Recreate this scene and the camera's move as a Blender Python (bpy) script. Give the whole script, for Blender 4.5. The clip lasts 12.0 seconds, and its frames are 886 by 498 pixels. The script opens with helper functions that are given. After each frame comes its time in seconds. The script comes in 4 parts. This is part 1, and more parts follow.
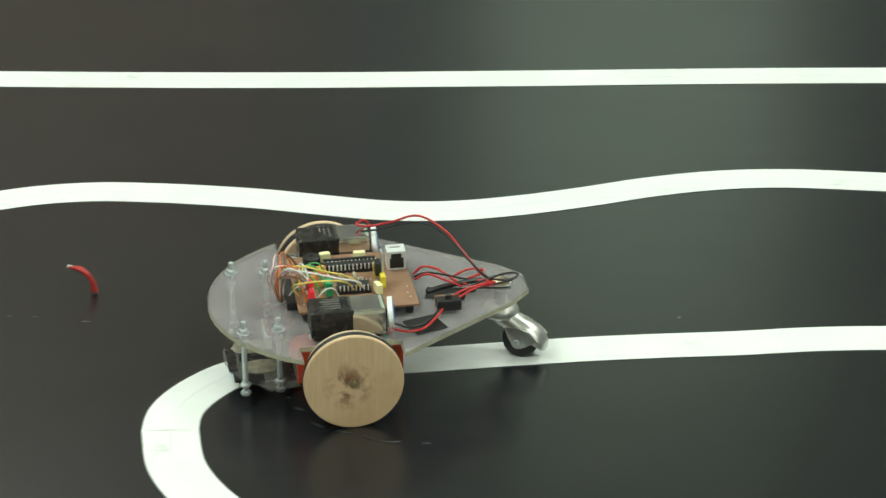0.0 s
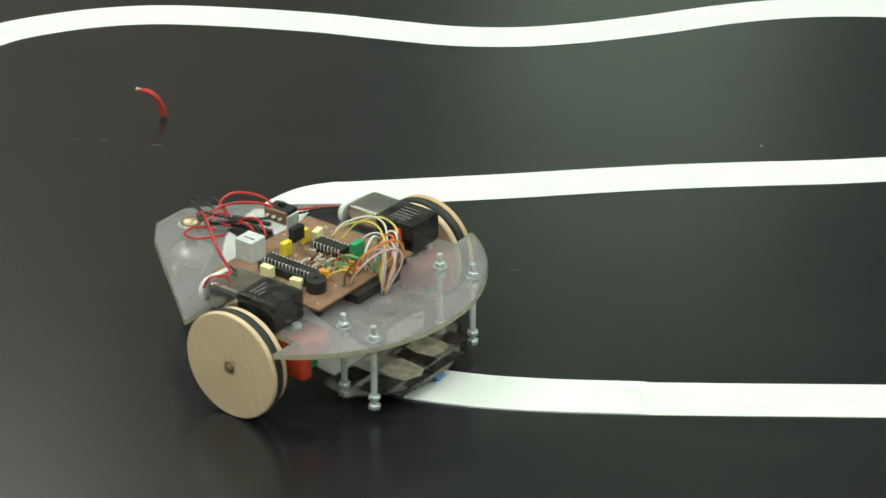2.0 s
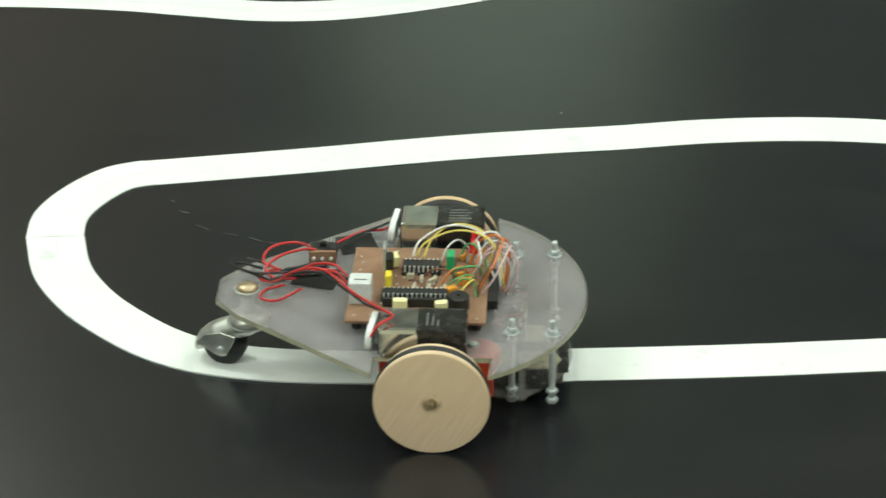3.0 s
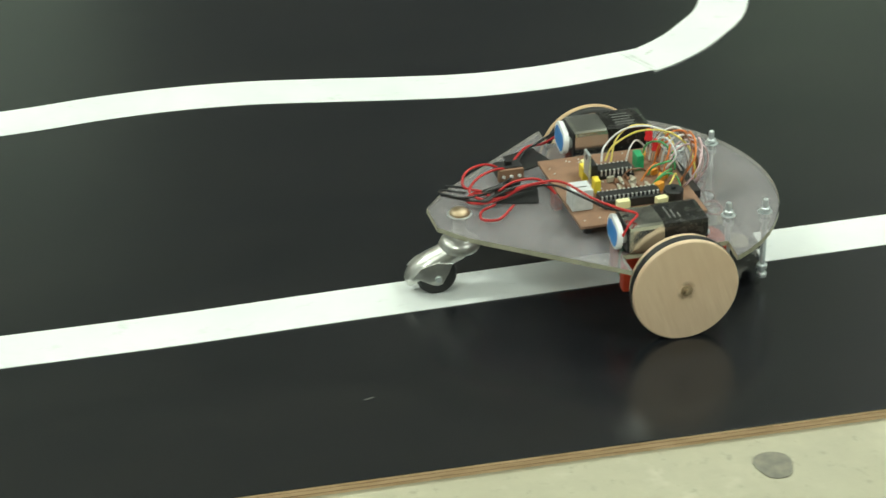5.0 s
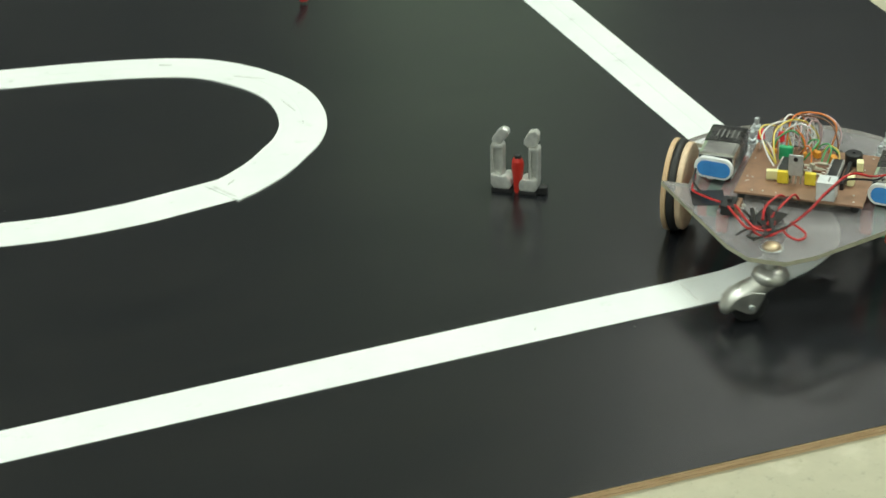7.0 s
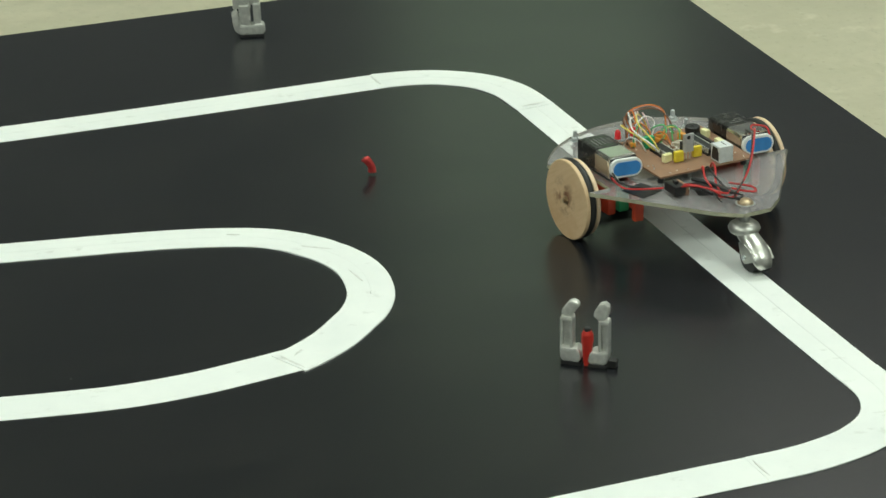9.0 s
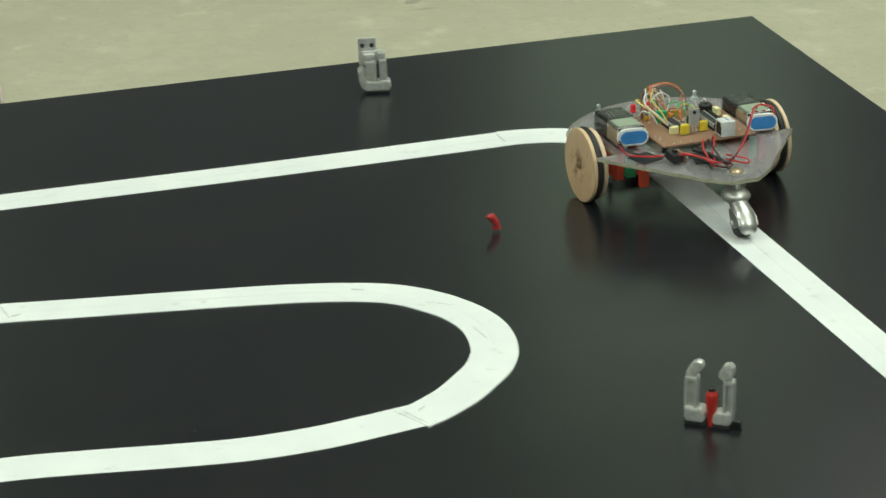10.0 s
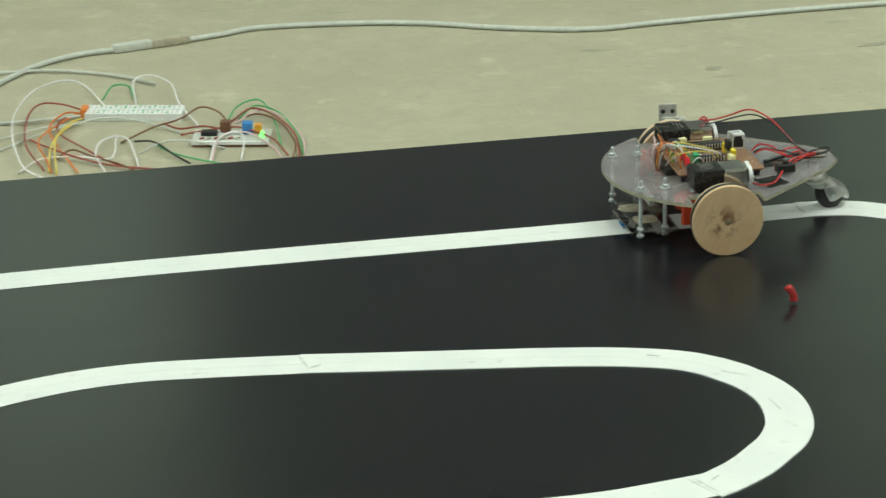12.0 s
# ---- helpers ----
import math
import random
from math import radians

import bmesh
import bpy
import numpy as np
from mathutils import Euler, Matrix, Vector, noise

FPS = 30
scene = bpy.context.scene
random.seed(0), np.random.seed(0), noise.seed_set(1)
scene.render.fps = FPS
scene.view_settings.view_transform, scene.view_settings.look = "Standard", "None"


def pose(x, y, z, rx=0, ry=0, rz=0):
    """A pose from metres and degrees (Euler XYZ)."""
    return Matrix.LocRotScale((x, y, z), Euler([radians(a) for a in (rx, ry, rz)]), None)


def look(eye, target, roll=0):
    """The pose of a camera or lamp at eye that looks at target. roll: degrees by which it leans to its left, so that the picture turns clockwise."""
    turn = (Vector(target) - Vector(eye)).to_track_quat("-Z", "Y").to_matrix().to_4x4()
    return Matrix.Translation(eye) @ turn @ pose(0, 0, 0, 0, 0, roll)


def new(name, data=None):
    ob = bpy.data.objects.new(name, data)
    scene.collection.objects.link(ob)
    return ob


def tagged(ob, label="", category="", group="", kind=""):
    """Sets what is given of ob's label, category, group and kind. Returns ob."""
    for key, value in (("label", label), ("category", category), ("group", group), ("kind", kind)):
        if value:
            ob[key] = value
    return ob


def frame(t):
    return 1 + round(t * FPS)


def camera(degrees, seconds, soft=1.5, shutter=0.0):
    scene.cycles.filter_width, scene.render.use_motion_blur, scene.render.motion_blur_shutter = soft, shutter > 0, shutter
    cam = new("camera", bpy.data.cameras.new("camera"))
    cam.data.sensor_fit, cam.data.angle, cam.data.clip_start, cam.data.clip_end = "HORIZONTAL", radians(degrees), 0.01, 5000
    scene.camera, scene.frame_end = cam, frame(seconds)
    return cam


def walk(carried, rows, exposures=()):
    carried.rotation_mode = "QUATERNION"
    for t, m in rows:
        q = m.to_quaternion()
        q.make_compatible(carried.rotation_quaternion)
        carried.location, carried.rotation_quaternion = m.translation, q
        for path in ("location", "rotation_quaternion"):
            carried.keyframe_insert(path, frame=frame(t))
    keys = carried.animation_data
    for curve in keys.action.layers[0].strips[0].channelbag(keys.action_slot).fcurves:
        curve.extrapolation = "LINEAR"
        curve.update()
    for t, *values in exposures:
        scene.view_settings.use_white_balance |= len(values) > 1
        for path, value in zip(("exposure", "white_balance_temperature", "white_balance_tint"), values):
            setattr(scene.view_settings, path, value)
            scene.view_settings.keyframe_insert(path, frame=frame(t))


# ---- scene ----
def view(x, y, z, yaw, down, roll):
    """Camera pose: yaw to the right, tilt downward and roll, in degrees."""
    return pose(x, y, z, 90 - down, 0, -yaw) @ pose(0, 0, 0, 0, 0, roll)


EYE = [
    (0, 0.0120, 0.9278, 0.8136, -2.080, 24.244, -0.850),
    (0.5, -0.0339, 0.9391, 0.8040, -2.943, 24.659, -0.448),
    (1, -0.0490, 0.9447, 0.7959, -3.018, 25.956, -0.321),
    (1.5, -0.0418, 0.9431, 0.7967, -3.248, 27.147, -0.453),
    (2, -0.0634, 0.9515, 0.7854, -1.351, 27.428, -0.060),
    (2.5, -0.0394, 0.9481, 0.7823, -0.090, 27.477, -0.171),
    (3, -0.0000, 0.9287, 0.8121, 0.994, 28.454, -0.663),
    (3.5, 0.0393, 0.9178, 0.8267, 2.217, 29.155, -1.188),
    (3.7, 0.0446, 0.9183, 0.8230, 3.264, 29.195, -1.206),
    (5.3, 0.0388, 0.9166, 0.8190, 15.028, 29.164, -0.322),
    (5.5, 0.0547, 0.9130, 0.8170, 15.779, 28.905, -0.591),
    (6, 0.0761, 0.8996, 0.8291, 18.104, 28.413, -0.923),
    (6.5, 0.0941, 0.8915, 0.8446, 20.016, 28.142, -0.879),
    (6.7, 0.0939, 0.8866, 0.8525, 20.627, 27.942, -0.953),
    (7, 0.0914, 0.8783, 0.8651, 21.038, 27.550, -0.923),
    (7.2, 0.0794, 0.8739, 0.8721, 21.384, 27.119, -0.646),
    (7.5, 0.0605, 0.8711, 0.8769, 21.956, 26.380, -0.389),
    (7.7, 0.0614, 0.8719, 0.8761, 21.944, 25.830, -0.478),
    (9.3, 0.0882, 0.8943, 0.8544, 19.254, 23.406, -0.934),
    (9.5, 0.0790, 0.8882, 0.8551, 18.889, 23.081, -0.979),
    (10, 0.0780, 0.8942, 0.8558, 17.257, 22.582, -1.024),
    (10.5, 0.0758, 0.9000, 0.8519, 15.631, 22.094, -0.994),
    (11, 0.0647, 0.8936, 0.8608, 14.248, 21.745, -0.995),
    (11.5, 0.0625, 0.8942, 0.8620, 12.730, 21.409, -0.968),
    (12, 0.0565, 0.8914, 0.8654, 11.128, 21.299, -0.991),
]
ROBOT = [
    (0, -0.1175, 2.5484, 190.5),
    (0.3, -0.1709, 2.5362, 204.6),
    (0.5, -0.1898, 2.5276, 220.3),
    (0.7, -0.2039, 2.5059, 238.1),
    (1, -0.2214, 2.4681, 267.8),
    (1.3, -0.2171, 2.4312, 292.3),
    (1.5, -0.2034, 2.4027, 298.1),
    (1.8, -0.1766, 2.3527, 310.6),
    (2, -0.1585, 2.3347, 324.4),
    (2.2, -0.1277, 2.3097, 330.7),
    (2.5, -0.0863, 2.2975, 344.3),
    (2.8, -0.0280, 2.2879, 355.0),
    (3, 0.0211, 2.2841, 355.9),
    (3.5, 0.1290, 2.2862, 364.7),
    (3.7, 0.1765, 2.2896, 365.5),
    (5.3, 0.5573, 2.2980, 361.5),
    (5.5, 0.6054, 2.2989, 362.5),
    (6, 0.7336, 2.3035, 364.3),
    (6.5, 0.8547, 2.3129, 366.7),
    (6.7, 0.8883, 2.3216, 381.1),
    (7, 0.9163, 2.3407, 411.1),
    (7.2, 0.9310, 2.3679, 429.6),
    (7.5, 0.9435, 2.4025, 452.5),
    (7.7, 0.9445, 2.4340, 455.6),
    (9.3, 0.9267, 2.7745, 457.9),
    (9.5, 0.9242, 2.8136, 453.2),
    (10, 0.9221, 2.9275, 453.2),
    (10.2, 0.9188, 2.9733, 452.2),
    (10.5, 0.9139, 3.0292, 468.3),
    (10.7, 0.9070, 3.0464, 481.6),
    (11, 0.8805, 3.0759, 508.2),
    (11.2, 0.8532, 3.0842, 526.7),
    (11.5, 0.8159, 3.0903, 548.2),
    (11.7, 0.7806, 3.0840, 544.4),
    (12, 0.7192, 3.0870, 540.5),
]
cam = camera(18.4, 12.0, soft=1.5, shutter=0.35)
walk(cam, [(r[0], view(*r[1:])) for r in EYE], exposures=[(0, 0.42), (2.0, 0.44), (3.7, 0.47), (5.3, 0.37), (7.7, 0.31), (9.3, 0.19), (12, 0.2)])

# ---- light ----
BOARD_Y0, BOARD_Y1, BOARD_X0, BOARD_X1 = 2.107, 3.341, -1.32, 1.172
FLOOR_Z = -0.0066
ROOM_X0, ROOM_X1, ROOM_Y0, ROOM_Y1, ROOM_H = -4.0, 5.0, -2.6, 7.0, 2.9

world = bpy.data.worlds.new("world")
scene.world = world
world.use_nodes = True
wn = world.node_tree
sky = wn.nodes.new("ShaderNodeTexSky")
sky.sky_type = "NISHITA"
sky.sun_disc = False
sky.sun_elevation, sky.sun_rotation = radians(48), radians(150)
wn.links.new(sky.outputs[0], wn.nodes["Background"].inputs[0])
wn.nodes["Background"].inputs[1].default_value = 0.1

sun = new("sun", bpy.data.lights.new("sun", "SUN"))
sun.data.energy, sun.data.angle, sun.data.color = 1.2, radians(12), (1.0, 0.96, 0.9)
sun.matrix_world = look((3, -6, 8), (0, 0, 0))


def area(name, m, w, h, watts, colour):
    lamp = new(name, bpy.data.lights.new(name, "AREA"))
    lamp.data.shape, lamp.data.size, lamp.data.size_y = "RECTANGLE", w, h
    lamp.data.energy, lamp.data.color = watts, colour
    lamp.matrix_world = m
    return lamp


# lamps out of view; the last two are dim fill brightening the board's reflection
CEILING_AND_FILL_LAMPS = [(-1.6, 0.4, 1.0), (1.9, 0.4, 1.0), (-1.6, 3.2, 1.0), (1.9, 3.2, 1.0), (-1.6, 5.9, 0.14), (3.1, 6.3, 0.03)]
for lx, ly, dim in CEILING_AND_FILL_LAMPS:
    area("unseen_ceiling_light", look((lx, ly, ROOM_H - 0.12), (lx, ly, 0)), 1.3 if dim > 0.1 else 0.8, 0.6 if dim > 0.1 else 0.4, 40.5 * dim, (0.875, 1.0, 0.885))
WINDOWS = [(-2.9, -1.9), (-0.15, 0.68), (2.15, 3.05)]
for wx0, wx1 in WINDOWS:
    area("window_light", look(((wx0 + wx1) / 2, ROOM_Y1 + 0.1, 1.75), ((wx0 + wx1) / 2, 0, 1.2)), wx1 - wx0 - 0.1, 1.3, (0.7 if wx0 > 2 else 1.2) * (wx1 - wx0), (0.91, 1.0, 0.96))


# ---- materials ----
def nodes_of(name, rough=0.5, metal=0.0, colour=(0.5, 0.5, 0.5)):
    m = bpy.data.materials.new(name)
    m.use_nodes = True
    t = m.node_tree
    b = t.nodes["Principled BSDF"]
    b.inputs["Base Color"].default_value = (*colour, 1)
    b.inputs["Roughness"].default_value = rough
    b.inputs["Metallic"].default_value = metal
    return m, t, b


def coords(t, scale=1.0, stretch=(1, 1, 1), kind="Object"):
    c = t.nodes.new("ShaderNodeTexCoord")
    mp = t.nodes.new("ShaderNodeMapping")
    mp.inputs["Scale"].default_value = [scale * s for s in stretch]
    t.links.new(c.outputs[kind], mp.inputs["Vector"])
    return mp.outputs[0]


def noise_fac(t, vec, scale, detail=4.0, rough=0.55, lo=0.35, hi=0.65):
    n = t.nodes.new("ShaderNodeTexNoise")
    n.inputs["Scale"].default_value, n.inputs["Detail"].default_value, n.inputs["Roughness"].default_value = scale, detail, rough
    t.links.new(vec, n.inputs["Vector"])
    r = t.nodes.new("ShaderNodeMapRange")
    r.inputs["From Min"].default_value, r.inputs["From Max"].default_value = lo, hi
    t.links.new(n.outputs["Fac"], r.inputs["Value"])
    return r.outputs[0]


def mix(t, fac, a, b):
    n = t.nodes.new("ShaderNodeMix")
    n.data_type = "RGBA"
    t.links.new(fac, n.inputs[0])
    for i, v in ((6, a), (7, b)):
        if isinstance(v, tuple):
            n.inputs[i].default_value = (*v, 1)
        else:
            t.links.new(v, n.inputs[i])
    return n.outputs[2]


def bump(t, b, fac, strength, dist=0.001):
    n = t.nodes.new("ShaderNodeBump")
    n.inputs["Strength"].default_value, n.inputs["Distance"].default_value = strength, dist
    t.links.new(fac, n.inputs["Height"])
    t.links.new(n.outputs[0], b.inputs["Normal"])


def to_rough(t, b, fac, lo, hi):
    r = t.nodes.new("ShaderNodeMapRange")
    r.inputs["To Min"].default_value, r.inputs["To Max"].default_value = lo, hi
    t.links.new(fac, r.inputs["Value"])
    t.links.new(r.outputs[0], b.inputs["Roughness"])


def grainy(name, dark, light, scale, rough=0.5, metal=0.0, stretch=(1, 1, 1), relief=0.0, dist=0.0005, second=None):
    """A surface mottled between two colours at two scales."""
    m, t, b = nodes_of(name, rough, metal)
    v = coords(t, 1.0, stretch)
    fa = noise_fac(t, v, scale, 5)
    c = mix(t, fa, dark, light)
    if second:
        c = mix(t, noise_fac(t, v, scale * 0.12, 3, 0.5, 0.45, 0.7), c, second)
    t.links.new(c, b.inputs["Base Color"])
    to_rough(t, b, fa, max(rough - 0.08, 0.03), min(rough + 0.1, 1))
    if relief:
        bump(t, b, noise_fac(t, v, scale * 2.5, 3, 0.6, 0.2, 0.8), relief, dist)
    return m


def film_material():
    """Black phenolic film of the shuttering board: satin, dusty and scuffed."""
    m, t, b = nodes_of("black_film", 0.3)
    b.inputs["IOR"].default_value = 1.55
    v = coords(t)
    base = mix(t, noise_fac(t, v, 9, 4, 0.6, 0.3, 0.7), (0.0075, 0.0086, 0.0112), (0.0122, 0.0128, 0.0150))
    smear = noise_fac(t, coords(t, 1, (1, 7, 1)), 5, 5, 0.65, 0.45, 0.95)
    c = mix(t, smear, base, (0.017, 0.0172, 0.0176))
    dust = t.nodes.new("ShaderNodeTexVoronoi")
    dust.inputs["Scale"].default_value = 26
    t.links.new(v, dust.inputs["Vector"])
    spot = t.nodes.new("ShaderNodeMapRange")
    spot.inputs["From Min"].default_value, spot.inputs["From Max"].default_value = 0.032, 0.02
    t.links.new(dust.outputs["Distance"], spot.inputs["Value"])
    gate = noise_fac(t, v, 3.1, 2, 0.5, 0.58, 0.62)
    mul = t.nodes.new("ShaderNodeMath")
    mul.operation = "MULTIPLY"
    t.links.new(spot.outputs[0], mul.inputs[0])
    t.links.new(gate, mul.inputs[1])
    c = mix(t, mul.outputs[0], c, (0.16, 0.155, 0.15))
    t.links.new(c, b.inputs["Base Color"])
    to_rough(t, b, noise_fac(t, coords(t, 1, (1, 5, 1)), 7, 5, 0.6, 0.3, 0.75), 0.225, 0.265)
    bump(t, b, noise_fac(t, v, 420, 2, 0.5, 0.2, 0.8), 0.05, 0.0003)
    return m


def floor_material():
    m, t, b = nodes_of("screed", 0.6)
    v = coords(t)
    c = mix(t, noise_fac(t, v, 6, 6, 0.65, 0.3, 0.7), (0.385, 0.363, 0.260), (0.475, 0.448, 0.330))
    c = mix(t, noise_fac(t, v, 60, 4, 0.6, 0.35, 0.75), c, (0.395, 0.37, 0.272))
    c = mix(t, noise_fac(t, coords(t, 1, (1, 0.7, 1)), 150, 5, 0.7, 0.58, 0.72), c, (0.31, 0.29, 0.215))
    c = mix(t, noise_fac(t, v, 24, 4, 0.6, 0.60, 0.72), c, (0.50, 0.475, 0.36))
    stain = noise_fac(t, coords(t, 1, (1.0, 3.0, 1)), 7.5, 3, 0.5, 0.68, 0.74)
    c = mix(t, stain, c, (0.30, 0.285, 0.22))
    t.links.new(c, b.inputs["Base Color"])
    to_rough(t, b, noise_fac(t, v, 11, 4), 0.45, 0.7)
    bump(t, b, noise_fac(t, v, 160, 4, 0.6, 0.2, 0.8), 0.15, 0.0008)
    return m


def tape_material():
    m, t, b = nodes_of("white_tape", 0.45)
    v = coords(t)
    c = mix(t, noise_fac(t, v, 14, 5, 0.6, 0.3, 0.75), (0.74, 0.77, 0.76), (0.83, 0.85, 0.83))
    scuff = noise_fac(t, coords(t, 1, (1, 1.6, 1)), 38, 5, 0.7, 0.6, 0.8)
    c = mix(t, scuff, c, (0.52, 0.53, 0.51))
    t.links.new(c, b.inputs["Base Color"])
    bump(t, b, noise_fac(t, v, 55, 3, 0.5, 0.2, 0.8), 0.15, 0.0006)
    return m


def wood_disc_material(name, burn):
    """Pale plywood face with rings of grain, a dirty hub and an uneven burnt patch round it."""
    m, t, b = nodes_of(name, 0.55)
    v = coords(t)
    grain = noise_fac(t, coords(t, 1, (14, 1, 1.2)), 38, 6, 0.6, 0.3, 0.7)
    c = mix(t, grain, *(((0.60, 0.41, 0.235), (0.69, 0.50, 0.31)) if burn else ((0.69, 0.50, 0.33), (0.76, 0.575, 0.40))))
    c = mix(t, noise_fac(t, v, 45, 3, 0.5, 0.5, 0.75), c, (0.58, 0.37, 0.20) if burn else (0.70, 0.51, 0.34))
    ln = t.nodes.new("ShaderNodeVectorMath")
    ln.operation = "LENGTH"
    sh = t.nodes.new("ShaderNodeMapping")
    sh.inputs["Location"].default_value = (-0.003, 0, 0.002) if burn else (0, 0, 0)
    sh.inputs["Scale"].default_value = (1, 0, 1)
    t.links.new(v, sh.inputs["Vector"])
    t.links.new(sh.outputs[0], ln.inputs[0])
    near = t.nodes.new("ShaderNodeMapRange")
    near.inputs["From Min"].default_value, near.inputs["From Max"].default_value = (0.018, 0.005) if burn else (0.0065, 0.003)
    t.links.new(ln.outputs["Value"], near.inputs["Value"])
    patch = noise_fac(t, v, 120, 4, 0.6, 0.45, 0.58)
    mul = t.nodes.new("ShaderNodeMath")
    mul.operation = "MULTIPLY"
    t.links.new(near.outputs[0], mul.inputs[0])
    t.links.new(patch, mul.inputs[1])
    c = mix(t, mul.outputs[0], c, (0.20, 0.085, 0.042) if burn else (0.20, 0.12, 0.07))
    t.links.new(c, b.inputs["Base Color"])
    bump(t, b, grain, 0.15, 0.0003)
    return m


def acrylic_material(name, frost, tint, wrinkle=0.0):
    """Scratched, hazy sheet plastic that lets the things below show faintly."""
    m, t, b = nodes_of(name, 0.35)
    v = coords(t)
    haze = noise_fac(t, v, 60, 5, 0.6, 0.3, 0.75)
    t.links.new(mix(t, haze, tint, tuple(min(1, k * 1.12) for k in tint)), b.inputs["Base Color"])
    to_rough(t, b, haze, 0.22, 0.45)
    clear = t.nodes.new("ShaderNodeBsdfTransparent")
    clear.inputs[0].default_value = (0.95, 0.95, 0.95, 1)
    ms = t.nodes.new("ShaderNodeMixShader")
    lo = noise_fac(t, v, 25, 4, 0.6, 0.2, 0.8)
    rg = t.nodes.new("ShaderNodeMapRange")
    rg.inputs["To Min"].default_value, rg.inputs["To Max"].default_value = frost - 0.13, frost + 0.11
    t.links.new(lo, rg.inputs["Value"])
    t.links.new(clear.outputs[0], ms.inputs[1])
    t.links.new(b.outputs[0], ms.inputs[2])
    t.links.new(ms.outputs[0], t.nodes["Material Output"].inputs[0])
    scratch = noise_fac(t, coords(t, 1, (1, 14, 1)), 90, 4, 0.7, 0.62, 0.70)
    lift = t.nodes.new("ShaderNodeMath")
    lift.operation = "MULTIPLY_ADD"
    lift.inputs[1].default_value = 0.10
    t.links.new(scratch, lift.inputs[0])
    t.links.new(rg.outputs[0], lift.inputs[2])
    t.links.new(lift.outputs[0], ms.inputs[0])
    if wrinkle:
        bump(t, b, noise_fac(t, coords(t, 1, (1, 2.2, 1)), 130, 3, 0.6, 0.3, 0.7), 0.7, 0.001 * wrinkle)
    else:
        bump(t, b, noise_fac(t, coords(t, 1, (1, 9, 1)), 300, 2, 0.6, 0.3, 0.7), 0.12, 0.0002)
    return m


def glow_material(name, colour, strength):
    m, t, b = nodes_of(name, 0.5, 0, colour)
    b.inputs["Emission Color"].default_value = (*colour, 1)
    b.inputs["Emission Strength"].default_value = strength
    return m


